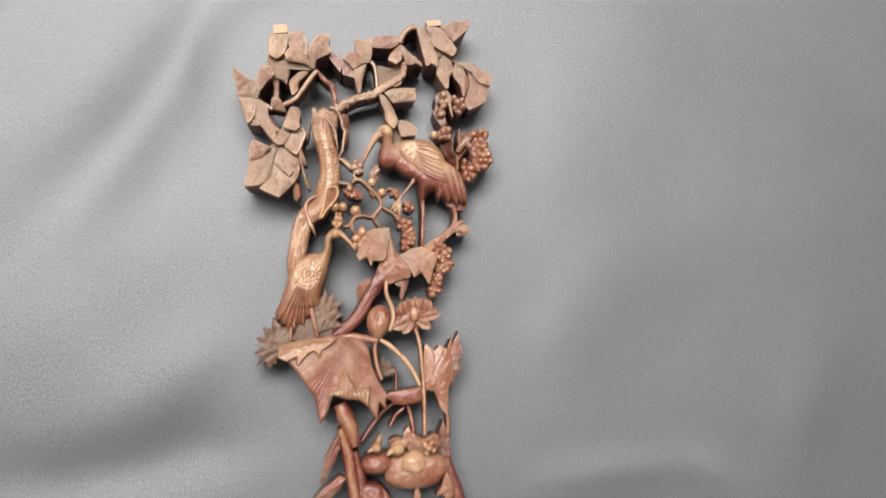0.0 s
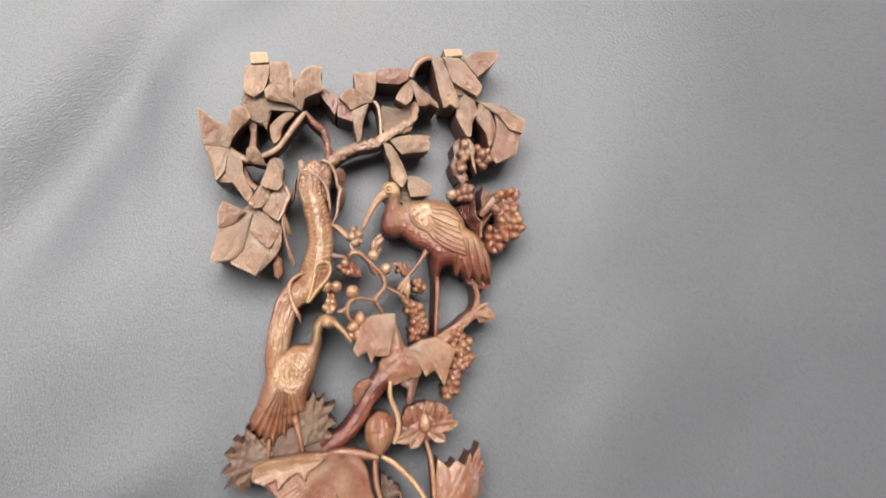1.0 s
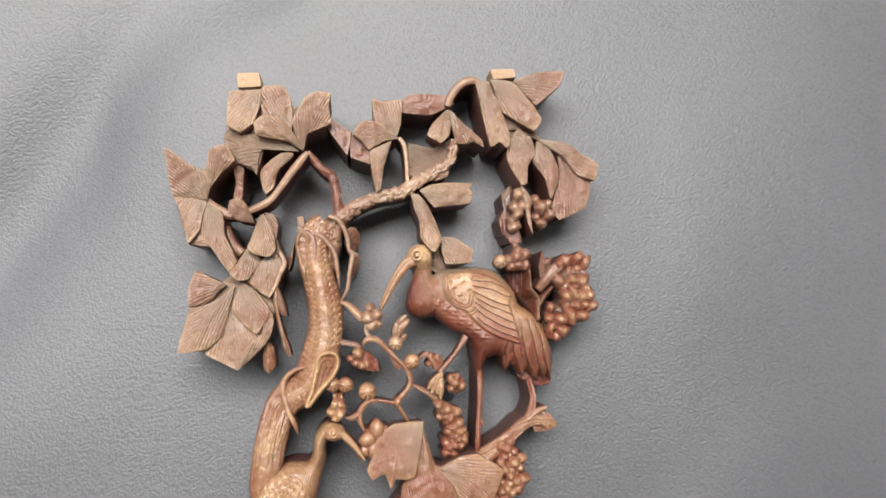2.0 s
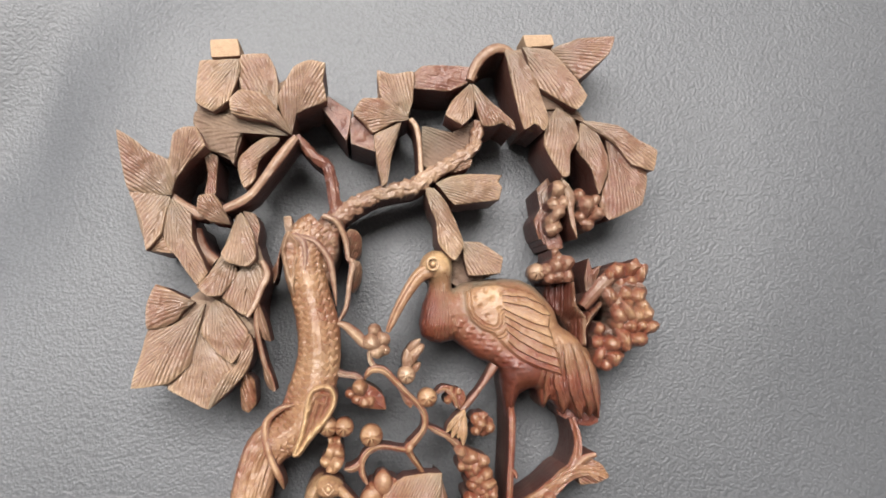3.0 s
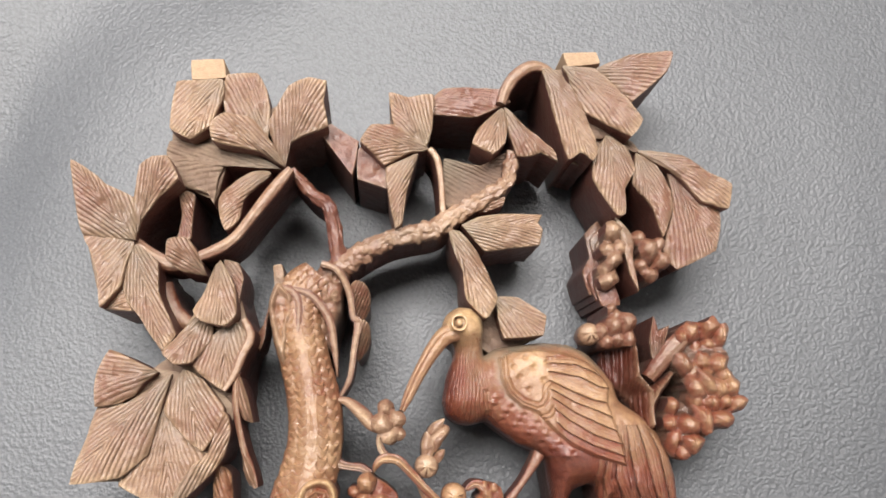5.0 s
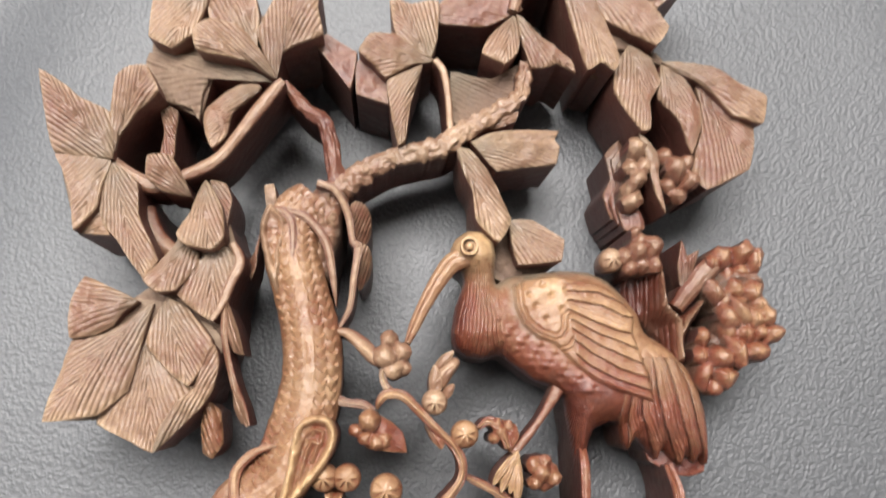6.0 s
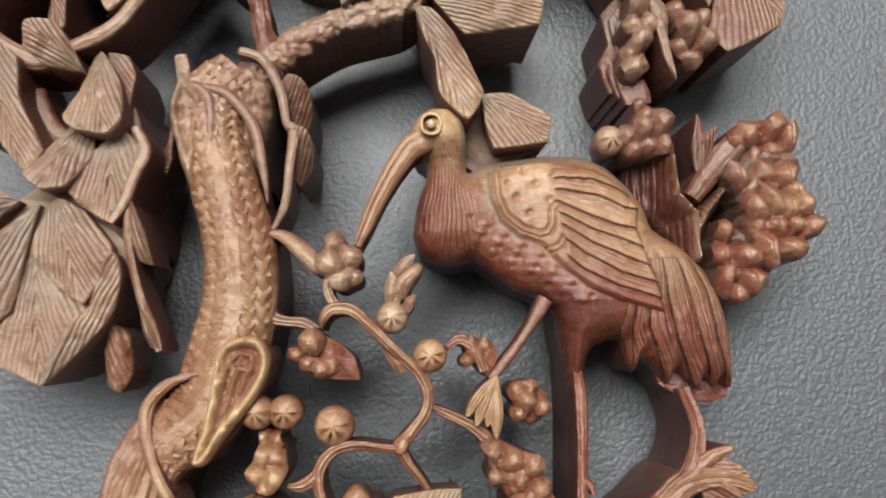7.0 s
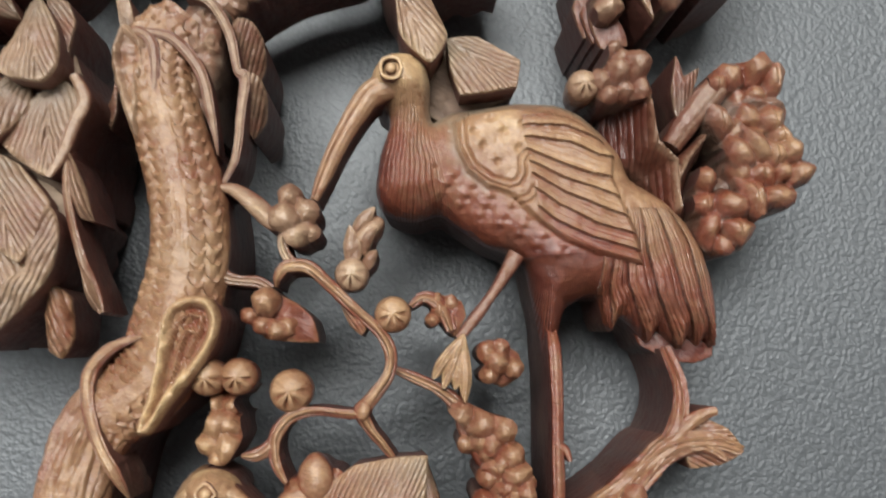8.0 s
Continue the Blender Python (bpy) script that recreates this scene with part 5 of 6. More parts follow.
B = Shape()
B.level = plumage
add_relief(B, [(2.8, 99.8), (2.1, 95.3), (3.2, 91.2), (6.4, 89), (10.3, 88.5), (14.8, 89.5), (18.1, 87.1), (23.4, 83.1), (28.3, 81), (31.4, 78), (32.4, 72.4), (33.6, 66), (34.6, 58), (36.3, 58), (37.4, 64), (39.5, 69.6), (43.8, 71.6), (46, 70.8), (47, 66), (48.4, 64.2), (50.2, 67), (52.4, 65.5), (55.9, 61.6), (57.8, 64.2), (62.1, 60), (63.8, 62.4), (66.2, 60.4), (67.1, 61.9), (69.3, 60), (70.3, 65.9), (70.1, 72.6), (68.3, 79.5), (65, 85.9), (60.3, 90.8), (54.3, 95.1), (52.5, 100.4), (49.4, 104.7), (45.1, 109), (39.6, 111.7), (32.1, 112.3), (24.1, 111.5), (18.3, 110.8), (14.4, 108.4), (13.9, 112), (14.2, 115.5), (13.6, 119.3), (10.6, 121.9), (6.6, 122.2), (3.4, 120), (1.9, 116.4), (2.6, 113.4), (5, 111.6), (5.6, 108.4), (3.4, 102.7)], bird_top, step=0.22, thick=16, k=0.55)
B.level = 0.48
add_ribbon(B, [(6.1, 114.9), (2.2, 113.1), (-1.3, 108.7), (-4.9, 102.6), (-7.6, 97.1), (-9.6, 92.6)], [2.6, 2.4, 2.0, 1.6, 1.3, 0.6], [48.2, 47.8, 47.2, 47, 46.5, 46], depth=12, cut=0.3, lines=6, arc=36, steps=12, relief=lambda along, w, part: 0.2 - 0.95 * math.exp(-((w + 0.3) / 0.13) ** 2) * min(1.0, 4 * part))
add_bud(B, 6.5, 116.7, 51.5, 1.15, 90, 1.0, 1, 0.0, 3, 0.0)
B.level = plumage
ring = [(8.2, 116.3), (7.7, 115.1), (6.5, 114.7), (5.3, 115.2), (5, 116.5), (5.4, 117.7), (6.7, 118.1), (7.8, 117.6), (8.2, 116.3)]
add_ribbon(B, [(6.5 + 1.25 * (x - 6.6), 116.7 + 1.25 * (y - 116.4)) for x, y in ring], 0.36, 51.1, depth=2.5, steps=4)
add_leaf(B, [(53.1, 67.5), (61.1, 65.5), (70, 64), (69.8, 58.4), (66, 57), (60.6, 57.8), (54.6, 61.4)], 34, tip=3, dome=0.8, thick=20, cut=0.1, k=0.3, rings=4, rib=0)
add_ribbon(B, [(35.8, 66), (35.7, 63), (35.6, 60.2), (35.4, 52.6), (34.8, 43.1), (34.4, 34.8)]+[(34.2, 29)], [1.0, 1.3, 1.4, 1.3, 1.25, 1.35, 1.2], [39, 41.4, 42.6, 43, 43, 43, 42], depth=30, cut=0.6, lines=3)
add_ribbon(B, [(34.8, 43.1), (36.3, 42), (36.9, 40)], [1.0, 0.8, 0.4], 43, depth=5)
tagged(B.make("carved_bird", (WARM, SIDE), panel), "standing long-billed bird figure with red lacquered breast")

# fork and hanging branch below the large bird's tail
def fluted(name, way, fat, high, depth, level, sides, **more):
    """A branch with long ridges along it."""
    S = Shape()
    S.level = level
    more["arc"] = 44

    def ridges(along, w, part):
        return max(0.7 * math.exp(-((w - e - 0.08 * math.sin(along * 0.3 + 5 * e)) / 0.11) ** 2) for e in sides) - 0.25 + 0.15 * noise.noise((along * 0.2, w * 9, 2.0))

    add_ribbon(S, way, fat, high, depth=depth, relief=ridges, **more)
    return S.make(name, (LACQUER, SIDE), panel)


fluted("branch", [(31.7, 25.7), (38.6, 28.6), (48.5, 34.7), (56.3, 41.3), (64.7, 42.2), (70.4, 40.1)], [2.6, 3.0, 3.0, 2.8, 2.0, 0.9], [42, 43, 43, 43, 43, 43], 28, 0.5, (-0.7, -0.3, 0.2, 0.65), bark=0.12, cut=0.4, lines=5, arc=16)
fluted("branch", [(49.8, 34.6), (56.3, 41.3), (59.5, 47.4), (60.1, 53.5), (58.6, 60.6)], [2.2, 2.4, 2.0, 1.6, 1.3], [43, 42.5, 42, 41, 38], 26, 0.46, (-0.6, 0.0, 0.6), bark=0.1, cut=0.4, lines=4, arc=14)
stem("twig", [(55, 40.4), (60.3, 45.3), (63.7, 47.3), (66.3, 47.8)], [1.6, 1.6, 1.3, 0.8], [43, 43, 43, 43], depth=18, cut=0.4, lines=3, bark=0.12, peak=0.4)
leaf("leaf", [(59.4, 43.1), (62, 47.6), (68.6, 44.2), (71.1, 39.8), (66.6, 37.3), (60.6, 36.9)], z=42, tip=3, dome=0.8, thick=22, pitch=0.9)

# the small bird, one solid carving
C = Shape()
C.level = 0.56
PINIONS = [(-75.5, -22), (-72.4, -26.4), (-69, -30.5), (-65, -32.5), (-60.8, -35.5), (-57.2, -30), (-53.4, -28.4), (-49.4, -21.6), (-45.4, -16), (-42, -12)]


def small_bird_top(X, Y, D):
    """The small bird's hunched back, scaled shoulder and fanned pinions."""
    neck = ease((Y - 22) / 8)
    z = 47.5 + 2.5 * neck + 2.5 * np.exp(-((X + 50) / 9) ** 2 - ((Y - 11) / 10) ** 2) - 4.5 * ease((2 - Y) / 34)
    z = z - 9 * (1 - np.sqrt(1 - (1 - np.clip(D / (7.5 - 3 * neck), 0, 1)) ** 2))
    ring = np.hypot((X + 51) / 11, (Y - 10.5) / 12)
    a = np.arctan2(X + 53, 10 - Y)
    ring = ring + 0.13 * roughness(X, Y, 0.22, 7.0)
    row = np.floor(ring * 4.5)
    scale = np.abs(((a * 3.2 + 0.5 * (row % 2) + 0.3 * roughness(X, Y, 0.12, 2.0)) % 1) * 2 - 1)
    on = ease((1.0 - ring) / 0.08)
    z += on * (0.6 + 0.7 * ((ring * 4.5 + 0.55 * scale) % 1) - 0.5 * scale + 0.5 * roughness(X, Y, 0.5, 3.0))
    tips = [math.atan2(x + 53, 10 - y) for x, y in PINIONS]
    u = np.interp(a, tips, np.arange(len(tips)))
    f = u % 1
    down = ease((6 - Y) / 8) * (1 - on)
    far = np.hypot(X + 53, Y - 10)
    layer = np.where(far < 24, 1.1, 0.0)
    z += down * (1.3 * (1 - np.abs(2 * f - 1) ** 1.4) + 0.5 * np.exp(-((f - 0.5) / 0.09) ** 2) + layer - 0.5)
    z += 0.4 * roughness(X, Y, 0.2, 5.0)
    return z, 0.06 * on + down * (0.22 * (1 - np.abs(2 * f - 1)) - 0.1) + 0.1 * neck, np.where(down > 0.5, u * 5, 40 * np.arctan2(X + 30, 60 - Y)), 0.4 * (1 - on)


add_relief(C, [(-39.2, 29.3), (-41.5, 25.8), (-49.6, 25.7), (-57.7, 21.6), (-64.2, 13.6), (-68.4, 0.8), (-71.6, -8.8), (-76.1, -17.5), (-74.5, -24.2), (-72.8, -23.8), (-70.7, -27.5), (-69, -27), (-67, -31.6), (-65, -29.8), (-60.6, -35.6), (-59, -29), (-57.6, -27), (-54.4, -28.4), (-52.6, -23), (-49.8, -21.6), (-48, -17), (-46, -15.4), (-43.4, -14), (-41.4, -3.3), (-37.6, 8), (-35.4, 17.8), (-33.2, 27), (-33.4, 33.2), (-31, 38), (-32, 43.4), (-35.2, 42), (-38, 38), (-38.9, 33.5)], small_bird_top, step=0.4, thick=26, k=0.5)
add_leaf(C, [(-33.8, 37), (-34.5, 41), (-30.9, 43.2), (-26.5, 42), (-24.4, 39), (-25.9, 36.5), (-30.2, 35.4)], 47, tip=4, dome=5.4, round_top=True, thick=14, k=1.0, fan=12, cut=0.2, rings=10, rib=0)
add_ribbon(C, [(-26.5, 39.2), (-22.6, 35.5), (-19.3, 31.7), (-16.1, 26.9)], [1.9, 1.6, 1.2, 0.4], [51, 50.5, 50, 49], depth=12, cut=0.8, lines=2, arc=12, peak=0.5)
add_bud(C, -29.8, 39.5, 53.2, 1.2, 90, 1.0, 1, 0, 3, 0)
add_ribbon(C, [(-28, 39.4), (-29.8, 37.6), (-31.6, 39.5), (-29.8, 41.3), (-28, 39.4)], 0.35, 52.6, depth=2, steps=4)
C.level = 0.4
add_ribbon(C, [(-49.5, -14.8), (-46.7, -26.4), (-44.9, -35.9)], [2.6, 1.5, 1.1], [44, 44, 43], depth=16, cut=0.3, lines=3)
add_ribbon(C, [(-63.9, -28.1), (-64.7, -38.1)], [1.4, 1.1], [44, 43], depth=14)
tagged(C.make("carved_bird", (LACQUER, SIDE), panel), "small crouching bird figure with scaled wings")

# vine leaves and branch in the middle
leaf("leaf", [(8.4, 43.1), (11.7, 34.8), (14.9, 24.3), (20.1, 22.3), (25.2, 14.7), (23.9, 6.2), (16, 4.1), (7, 1), (1.9, 5.2), (-0.2, 13.4), (3.6, 20), (6.7, 30)], 45.5, (0.44, SIDE), tip=6, dome=3.2, thick=26, k=0.9, along=True, pitch=1.0, cut=0.5, rib=0.4, lumps=0.8)
leaf("leaf", [(9.7, 43.2), (8.1, 31.7), (5.7, 19.9), (1.9, 18.5), (-2.9, 18.9), (-4.8, 14.6), (-7.6, 21.2), (-12.8, 18.8), (-15.3, 22.9), (-12.7, 29.1), (-10.4, 37.6), (-3.7, 42.3)], 49, ztip=50, tip=4, dome=1.6, fold=0.8, thick=16, k=0.35, along=True, pitch=0.9, rib=0)
leaf("leaf", [(16.2, 22.3), (25.3, 27.4), (33.6, 28.7), (42.5, 23.7), (45.1, 20.7), (41.1, 10.7), (37.9, 0.3), (32.4, 9.4), (27.1, 6.1), (22, 15.9)], 48.5, ztip=49, tip=5, dome=1.2, thick=16, k=0.25)
leaf("leaf", [(12.5, 7.2), (24.6, 12.9), (22.9, 1.7), (18.2, -10.8), (16, -8.5), (16.8, -1.8), (13.1, 0.5)], 43.5, tip=3, dome=1.4, thick=22, mats=(RED, SIDE), along=True, pitch=1.4)
stem("branch", [(-32.7, -36.3), (-21.7, -28.7), (-13.1, -18.7), (-6.7, -7.2), (-0.3, 2.3), (8.4, 12.5), (13.4, 20.6)], [4.4, 4.8, 5.0, 5.2, 5.6, 6.4, 5.4], [41, 43, 44, 45, 46, 46.5, 46], (RED, SIDE), "bare red lacquered branch", depth=30, bark=0.05, cut=0.45, lines=9, arc=30, relief=lambda along, w, part: 0.7 * noise.noise((along * 0.12, w * 2.2, 4.0)) + 0.4 * noise.noise((along * 0.5, w * 4, 9.0)))
leaf("bark_knot", [(-14.6, -9.8), (-16.3, -3.2), (-13, 2.6), (-7.1, 5.4), (-4.1, 3.1), (-7.9, -1.9), (-11.6, -7.7)], 46, tip=3, dome=2.0, round_top=True, thick=10, lumps=1.4, pitch=0.6, cut=0.9, k=0.9, along=True)
stem("branch", [(36.9, 23.9), (42.8, 29.5), (49.4, 35.8), (55.7, 40.3), (62.6, 41.7), (67.2, 38.6)], [3.4, 3.4, 3.0, 2.4, 1.8, 0.7], 43, depth=24, cut=0.5, lines=5, bark=0.12, arc=14)
stem("branch", [(48, 30.6), (51.3, 21.8), (49.9, 13.2), (44.4, 4.2), (42, -3.2)], [2.4, 3.4, 3.2, 3.0, 1.6], 42, (0.36, SIDE), depth=20, cut=0.4, lines=4, bark=0.15)
for x, y, z, r, a in ((47.6, 29.8, 46, 3.2, 90), (50.9, 23.7, 46, 3.4, 60), (46.6, 20.7, 46, 3.2, 150), (52, 15.4, 45, 3.6, 320), (47.7, 12.4, 45, 3.2, 250), (44.3, 4.2, 44, 3.6, 230), (42.7, -4, 43.5, 3.6, 280), (22.8, 40, 45, 2.8, 60), (25.8, 34.7, 45, 2.8, 330), (20.3, 44.9, 45, 2.6, 100), (21.9, 31, 44, 3.0, 250)):
    blossom("flower_bud", x, y, z, r * 1.2, a, (0.44, SIDE), depth=18)
for x, y, z, r, a in ((-11.1, 40.2, 50, 3.0, 90), (-14.8, 35.8, 49, 2.9, 200), (-8.2, 35, 49, 2.9, 20), (-11.9, 31.3, 48.5, 2.9, 250), (-16.3, 30.3, 47, 2.6, 220)):
    bud("flower_bud", x, y, z, r * 1.15, a, (0.5, SIDE), lobes=2, groove=0.14, depth=18, long=1.2, point=0.2)

# lotus plants below
leaf("leaf", [(-45.6, -33.2), (-48.8, -26.9), (-50.3, -18.6), (-45.2, -10.5), (-40.2, -5.2), (-38.5, -1), (-36.1, -7.8), (-32.2, -3.8), (-32.8, -10.8), (-26, -9), (-30.5, -16.3), (-25.4, -20.5), (-31.4, -23.7), (-26.4, -28.4), (-35.2, -30.2)], 43, (BROWN, SIDE), dusty=0.5, tip=5, dome=1.2, fold=1.4, thick=26, k=0.15, fan=15, pleat=2.0, cut=0.6, teeth=1.0, centre=(-39, -19))
leaf("leaf", [(-61.2, -36.9), (-70.2, -43.5), (-75.2, -53.8), (-80.9, -58.5), (-82.5, -52.5), (-89.5, -55.4), (-84.1, -49.2), (-91, -46.2), (-84.8, -42.2), (-89, -35.4), (-82.3, -35.4), (-84.6, -28), (-78.2, -30.2), (-77.5, -21), (-72, -26.2), (-66.8, -32.6)], 43, (BROWN, SIDE), dusty=0.5, tip=8, dome=1.2, fold=1.4, thick=26, k=0.15, fan=15, pleat=2.2, cut=0.6, teeth=1.0, centre=(-76, -41.7))
LOBES = [[(-74.4, -50.8), (-72.7, -42), (-63.5, -39), (-45.3, -37.2), (-30, -37.6), (-36.5, -43.2), (-41.5, -46.2), (-43.1, -51.6), (-47.1, -46.5), (-51.6, -48.6), (-55.7, -53.1), (-59.2, -57.2), (-60, -50.5), (-66.5, -53.5)],
         [(-38.5, -90), (-38.2, -76.5), (-36.6, -73.4), (-31, -73.2), (-28.5, -66.5), (-26, -58.6), (-23.2, -64), (-20, -69.2), (-17.8, -74.6), (-13.5, -73.4), (-9.4, -72.6), (-7, -75.2), (-8.6, -85), (-9.6, -90), (-14.4, -85), (-21, -82.6), (-28.6, -82.4), (-35, -84)]]


def lotus_top(X, Y, D):
    """A drooping leaf with shallow veins from its stalk and two turned-over lobes with raised rims."""
    a = np.arctan2(X + 22, -36 - Y)
    far = np.hypot(X + 22, Y + 38)
    spread = ease(far / 22)
    z = 50.5 - 3.5 * ease(far / 62) + (1.1 * np.cos(a * 7) + 0.08 * np.cos(a * 84 + 2 * roughness(X, Y, 0.08, 4.0))) * spread + 0.35 * roughness(X, Y, 0.1, 2.0) - 2.2 * (1 - np.clip(D / 2.5, 0, 1)) ** 2
    z += 0.5 * np.exp(-((D - 0.9) / 0.7) ** 2)
    tone_shift = 0.12 * np.exp(-((D - 0.8) / 0.7) ** 2) + 0.02 + 0.07 * np.cos(a * 7) * spread
    for i, lobe in enumerate(LOBES):
        d = depth_in(curve(lobe, 4, True, 0.35), X, Y)
        z += (3.2, 5.5)[i] * ease(d / 0.9) + 0.7 * np.exp(-((d - 1.0) / 0.6) ** 2) + (-1.1, 1.2)[i] * ease((d - 1.5) / 6)
        tone_shift = np.where(d > 0, (0.2, 0.14)[i] + 0.2 * np.exp(-((d - 0.8) / 0.6) ** 2), tone_shift)
    return z, tone_shift, a * 16 + 0.3 * roughness(X, Y, 0.1, 6.0), 0.7, 0.06


S = Shape()
S.level = 0.4
add_relief(S, [(-74.4, -49.8), (-72, -41.6), (-61.6, -38.6), (-45.4, -36.4), (-29.1, -35.6), (-12.8, -38.4), (-7.6, -46.6), (-5.4, -59), (-1.5, -68.1), (3.2, -76.4), (10.2, -85.3), (4.3, -83), (4.3, -91.6), (-0.7, -86), (-2.4, -98.2), (-8.9, -88.1), (-15.3, -82.6), (-25.1, -81.2), (-34, -78.8), (-36.5, -84.2), (-39.5, -93.3), (-44, -98.6), (-46.3, -89), (-47.7, -79.7), (-52, -73.5), (-59.9, -61.1), (-66.6, -53.9)], lotus_top, step=0.6, thick=30, k=0.35)
S.make("lotus_leaf", (LACQUER, SIDE), panel, "drooping lotus leaf with notched edge and turned-over lobes")
leaf("ground_wood", [(-82.6, -36.2), (-74.4, -30.3), (-62, -26.5), (-45.5, -20.8), (-29, -26.3), (-18.8, -36.4), (-29.3, -39.4), (-54.1, -41.1), (-70.5, -46.2)], 38, (DUSTY, SIDE), thick=24, **BED)
stem("lotus_stalk", [(0.4, -39.6), (7.7, -44), (16.7, -52.6), (23.9, -62.3), (29.1, -73.7)], [1.3, 1.7, 1.7, 1.6, 1.4], 48, (0.64, SIDE), depth=10, cut=0.3, lines=3)
stem("lotus_stalk", [(-29.3, -37.1), (-19, -36.6), (-8.7, -38.6), (-1.3, -40.4)], [2.2, 2.6, 2.4, 1.8], 48, depth=12, cut=0.4, lines=3)
stem("lotus_stalk", [(6.4, 3.5), (6.2, -5.7), (10.1, -16.3), (10.8, -24.6), (8.1, -32.9)], [1.2, 1.5, 1.7, 1.7, 1.4], [47, 47, 46, 46, 45], (0.64, SIDE), depth=10, cut=0.3, lines=3)
stem("lotus_stalk", [(27.1, -32.2), (30.1, -44), (31.7, -64.9), (32.4, -85.6), (32.1, -110.3)], [1.3, 1.5, 1.6, 1.6, 1.5], 44, depth=12)
leaf("lotus_bud", [(-3.8, -39.9), (-8.6, -30.3), (-7.5, -20), (-0.8, -14.3), (6.3, -16.2), (9, -24.6), (5.4, -34.8), (0.3, -40.4)], 44, tip=3, dome=7, round_top=True, thick=22, k=0.9, cut=0.3, fan=10, rib=1.2, rings=10)
stem("lotus_stalk", [(-2.9, -38.7), (-3.1, -49.1), (-1.7, -59.4), (1.4, -68.6)], [1.8, 1.7, 1.6, 1.4], 46, depth=14)
lotus = leaf("lotus_flower", [(26.5, -33.6), (17.9, -34.8), (9.7, -31.3), (13.6, -20.3), (16, -13), (28.8, -9.6), (39.4, -12.1), (42.2, -21.1), (40.5, -28.5), (33, -29.8)], 42.5, (0.36, SIDE), tip=5, dome=2.6, thick=20, k=0.7, fan=16, cut=0.4, centre=(26.7, -23.7), label="open lotus flower with rising petals")
mx, my = 26.5, -24.3
for i, (x, y) in enumerate([(13.5, -16.5), (17, -11.5), (21.9, -9.4), (27.9, -8), (33.9, -9.3), (39.1, -11.7), (42.8, -16.6)]):
    leaf("petal", kite((mx + 0.62 * (x - mx), my), (x, y), 2.3), 43.5 + 0.3 * (i % 2), (0.38, SIDE), owner=lotus, ztip=46, tip=4, dome=0.8, fold=-0.9, thick=10, k=0.6, along=True, pitch=1.0, rings=6)
for x, y in [(9.1, -31.7), (17.1, -35.6), (38.5, -31.9), (46.2, -21.8)]:
    leaf("petal", kite((mx, my - 1), (x, y), 3.4), 44.5, (0.5, SIDE), owner=lotus, ztip=47.5, tip=4, dome=0.5, fold=-1.4, thick=8, k=0.8, along=True, pitch=1.1, rings=6)
bud("petal", 26.3, -22, 49, 3.8, 90, (0.5, SIDE), owner=lotus, depth=8, lobes=2, groove=0.14, long=1.45, point=0.4)
leaf("lotus_leaf", [(33.2, -77.3), (31.9, -62.8), (34.1, -43.4), (40.8, -49), (45.1, -44.7), (50.1, -47.9), (54, -40), (55, -52), (53.7, -69), (50.6, -78), (49.7, -97.4), (43.8, -90.2), (40.2, -79)], 43, (0.42, SIDE), tip=6, dome=2.0, fan=12, thick=22, k=0.25, centre=(43.2, -66), cut=0.8, pleat=1.2, lumps=0.3)
leaf("leaf", [(52.6, -60.7), (52.6, -48.1), (59.3, -35.7), (59.5, -42.5), (61.9, -50.1), (59.9, -57.6), (61, -62.6), (56.2, -69.2), (52.6, -76.1)], 44, tip=2, dome=1.2, thick=20, k=0.2, fan=20, teeth=1.4)
leaf("rail", [(3, -79.6), (10, -78.2), (19.9, -77), (30.9, -75.2), (33.2, -85.3), (19.7, -87.8), (10, -87)], 42, (0.36, SIDE), tip=3, dome=1.6, thick=24, cut=0.2, rib=0)
stem("root", [(-29.4, -85.4), (-25.5, -95.3), (-21.6, -105.6), (-18.5, -116.6)], [5.0, 6.0, 5.5, 3.0], [46, 48, 47, 44], (0.42, SIDE), depth=30, cut=0.5, lines=6, arc=14, peak=0.5, bark=0.12)
stem("root", [(-28.9, -103.5), (-25.1, -119.8), (-22.2, -136.1), (-20.1, -156.3)], [3.6, 4.2, 4.2, 4.2], 44, (0.4, SIDE), depth=30, cut=0.5, lines=5, peak=0.5, bark=0.12)
leaf("leaf", [(-45.3, -140.6), (-42.3, -126.7), (-35.6, -113), (-30.6, -107.2), (-29.9, -116.1), (-35, -129.1), (-42.5, -141.9)], 46, tip=3, dome=1.5, thick=20, rib=0.9, mats=(RED, SIDE))
leaf("leaf", [(-51.6, -155.2), (-43.4, -146.1), (-31.2, -137.1), (-26.3, -138.9), (-32.2, -147.5), (-41.6, -155.7)], 45, tip=3, dome=1.5, thick=20, rib=0.9)
for pts, r in (([(16.8, -83.8), (20.9, -90.2), (23.9, -102.9), (24.6, -110.4)], 1.5), ([(7.1, -104.5), (11.5, -96.3), (18, -91.1)], 1.2), ([(-14.1, -114.2), (-5.4, -102.1), (3.3, -92), (11.9, -86.9)], 1.4), ([(8.2, -62.7), (12.4, -65), (12.1, -77.6)], 0.9), ([(47.3, -121.2), (50.6, -108.7), (50.2, -96.1), (46.8, -91.7)], 1.8)):
    stem("water_weed", pts, r, 34, depth=16, cut=0.3, lines=2)
leaf("leaf", [(0.5, -66), (1, -52.5), (4, -53.6), (5, -56.4), (8, -56), (8.2, -59), (12.2, -60.2), (10, -62.4), (12.6, -65.4), (8.6, -67.4)], 34, (BROWN, SIDE), tip=6, dome=0.8, thick=12, k=0.2, fan=16)
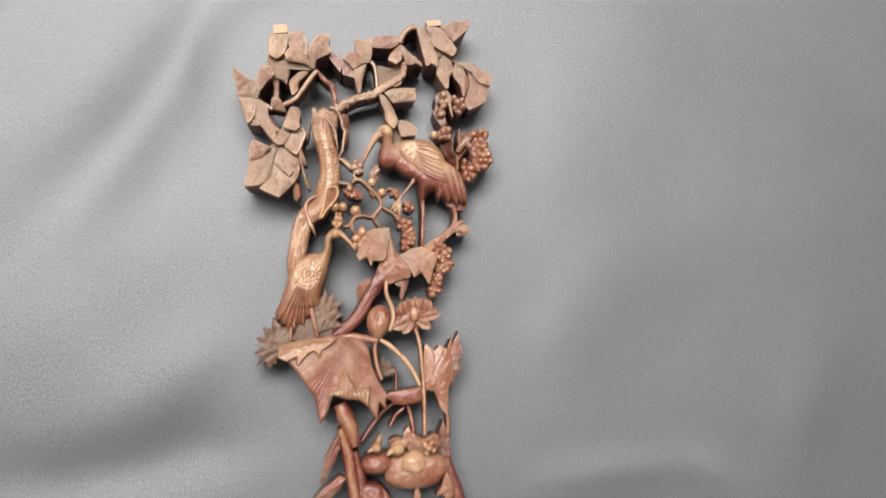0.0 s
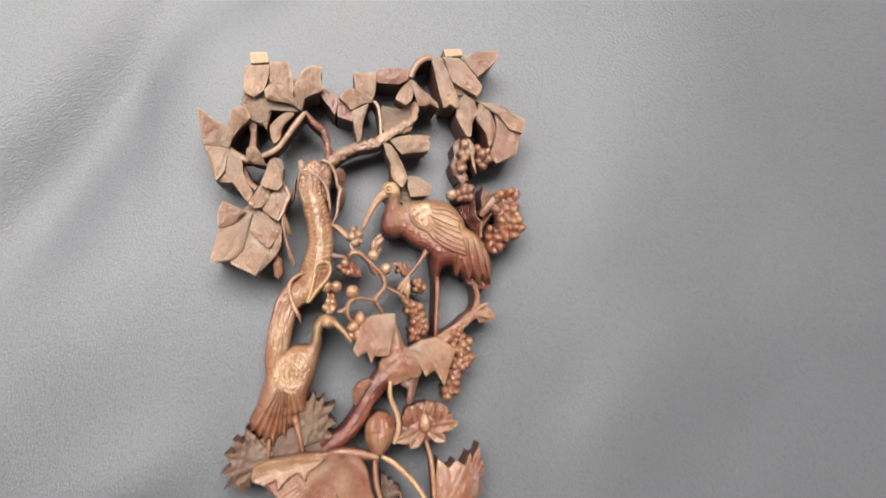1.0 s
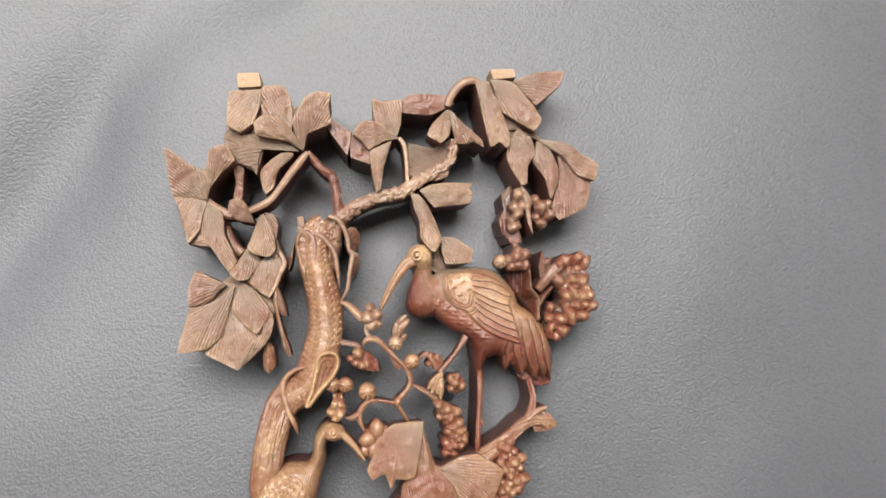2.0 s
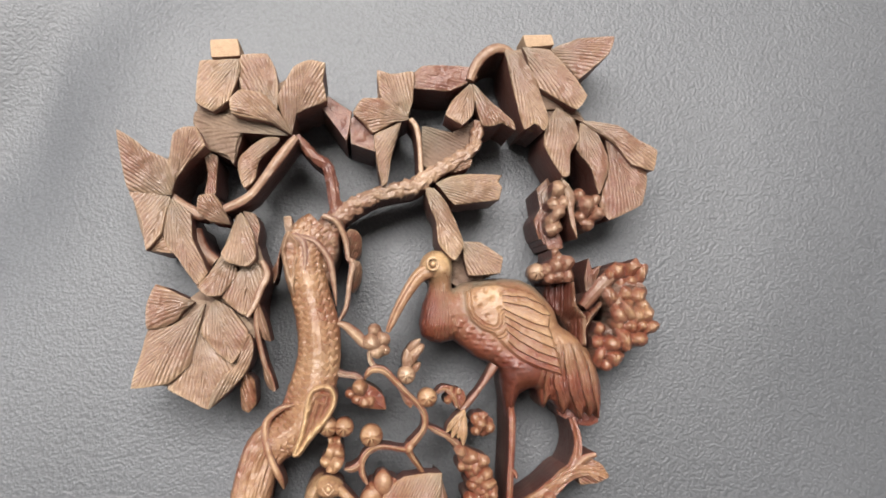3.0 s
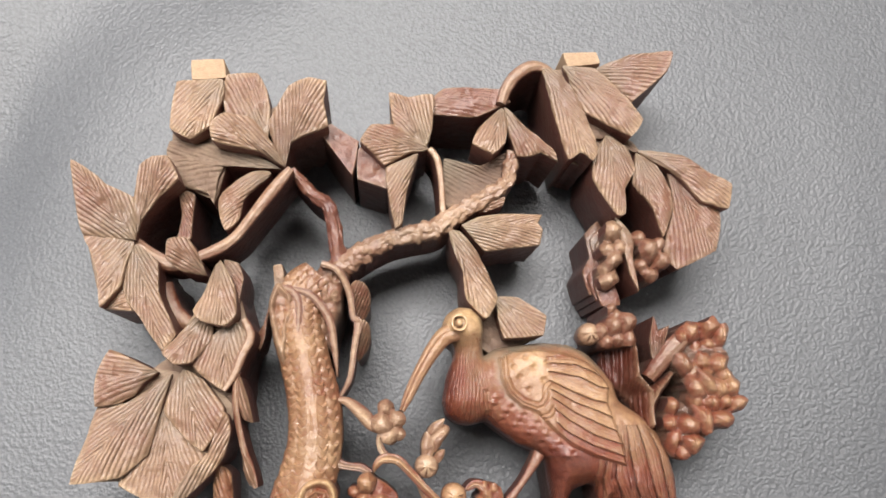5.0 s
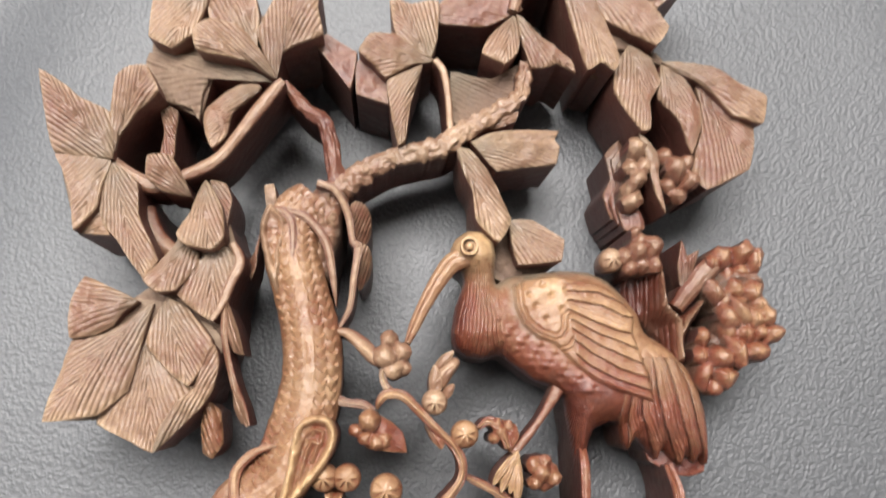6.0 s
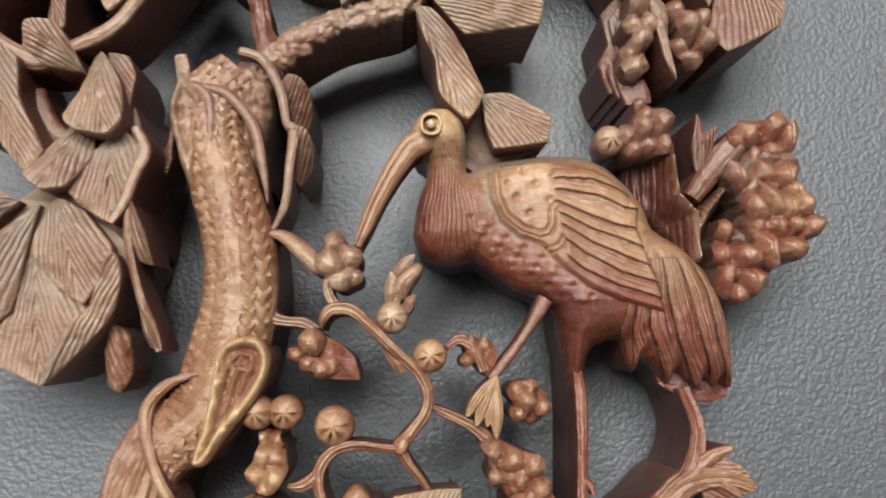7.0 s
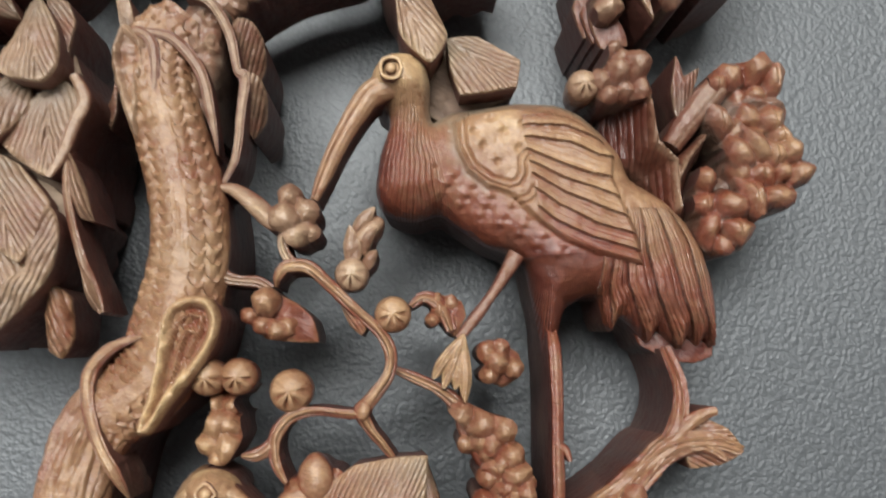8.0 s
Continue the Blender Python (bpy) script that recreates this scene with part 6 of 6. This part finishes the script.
leaf("leaf", [(40.1, -124.1), (42.6, -111.8), (47.1, -101.6), (50.6, -114.2), (52.6, -130.9), (46.3, -130.6)], 36, tip=2, dome=0.8, thick=24, k=0.2, fan=16)

# two ducks and weeds at the foot
def duck(body, z, dome, level, heads, label, wing=None):
    """A swimming duck as one solid carving; heads: middle, end of the beak, end of the crest."""
    K = Shape()
    K.level = level
    add_leaf(K, body, z, tip=len(body) // 2, dome=dome, round_top=True, thick=26, k=0.9, rings=14, cut=0.35, rib=0, lumps=0.8, fan=26)
    K.level = level + 0.2
    (x, y), beak, crest, r = heads
    add_leaf(K, [(x + r * math.cos(a), y + r * math.sin(a)) for a in (0, 0.9, 1.8, 2.7, 3.6, 4.5, 5.4)], 44, tip=3, dome=8, round_top=True, thick=12, k=1.0, rings=10, cut=0.2, rib=0, lumps=0.2, fan=14)
    add_ribbon(K, [(x - 0.5 * r, y), ((x + beak[0]) / 2 - 0.3 * r, (y + beak[1]) / 2), beak], [r * 0.5, r * 0.38, r * 0.16], [50, 49, 47.5], depth=8, cut=0.6, lines=2)
    add_leaf(K, kite((x, y), crest, r * 0.55), 47, ztip=46, tip=4, dome=1.6, thick=10, k=0.6, along=True, pitch=0.8)
    add_bud(K, x + 0.1 * r, y + 0.15 * r, 53, r * 0.26, 90, 1.0, 1, 0, 2, 0)
    add_ribbon(K, [(x + 0.1 * r + 0.42 * r * math.cos(a), y + 0.15 * r + 0.42 * r * math.sin(a)) for a in (0, 1.05, 2.1, 3.14, 4.2, 5.25, 6.28)], 0.45, 52.3, depth=2, steps=3)
    if wing:
        add_leaf(K, wing, 44, tip=len(wing) // 2, dome=6.5, round_top=True, thick=8, k=0.9, rings=10, cut=0.8, rib=0, lumps=1.0, fan=30, pleat=0.8)
    return tagged(K.make("carved_duck", (LACQUER, SIDE), panel), label)


duck([(-11.6, -136.3), (-14.7, -129.3), (-9.7, -123.5), (1.8, -122), (7.9, -125.9), (6.5, -133.2), (-0.2, -138.1)], 38, 9, 0.36, ([(-3.6, -117.9)][0], [(-10.5, -120.3)][0], [(-0.4, -107.9)][0], 3.9), "small red duck figure with gilt head")
duck([(2.2, -141.8), (5.8, -127.1), (18.3, -121.6), (34.9, -123.2), (47.2, -129.1), (49, -139.3), (38.3, -147.7), (21.7, -150.5), (9.4, -148.2)], 38, 9, 0.5, ([(11.9, -119.1)][0], [(3.7, -123.4)][0], [(19.2, -113.2)][0], 5.6), "larger duck figure with fluffed gilt wing", [(14.4, -133.7), (15.5, -124.9), (23.8, -121.2), (31.1, -124.8), (32.9, -133.8), (25, -139.4)])
leaf("leaf", [(24.6, -124.6), (16.9, -116.9), (16.3, -108.7), (19.8, -104), (23.8, -109.1), (31.2, -112.7), (40.5, -109.8), (43.6, -118.2), (38.4, -125.3)], 44, (0.5, SIDE), tip=3, dome=3.0, thick=20, k=0.6, fan=14, pleat=1.4, lumps=1.2)
blossom("flower_bud", 34.8, -119.6, 50, 4.0, 90, (0.6, SIDE), depth=16)
leaf("leaf", [(10.3, -117.4), (5.4, -113.9), (10.4, -110.9), (17, -112.8), (17.7, -118.6)], 44, (0.5, SIDE), tip=2, dome=2.0, thick=18, k=0.8, cut=0.8)
leaf("petal", [(46.6, -159.9), (43.6, -148.4), (47.2, -138), (51.2, -143.9), (52.2, -154.5)], 44, (0.62, SIDE), tip=2, dome=1.4, thick=16, along=True)
leaf("petal", [(39.2, -154.6), (43.6, -148.4), (49.4, -147.9), (46.7, -153.4)], 45, (0.62, SIDE), tip=2, dome=1.2, thick=14, along=True)
leaf("petal", [(22.6, -159.8), (23.7, -151.8), (25.8, -148.6), (28.2, -153.6), (28, -160.1)], 42, (0.62, SIDE), tip=2, dome=1.2, thick=16, along=True)
stem("root", [(48, -128.8), (51.8, -142.6), (54.8, -153), (57.4, -165.4)], [3.0, 4.5, 5.5, 5.5], 40, (RED, SIDE), depth=26, cut=0.3, lines=4)
leaf("rock", [(-13.3, -160.3), (-16.7, -150.9), (-10.9, -144.3), (-1.8, -145.6), (5.4, -153.2), (6.9, -161.4)], 41, (RED, SIDE), tip=3, dome=4.0, round_top=True, thick=28, k=0.7, cut=0.3, lumps=1.6)
stem("root", [(-19.4, -120.7), (-17.2, -133), (-14.9, -145.3), (-16.1, -160.6)], [2.6, 3.4, 4.2, 4.4], 40, (RED, SIDE), depth=28, cut=0.4, lines=5)
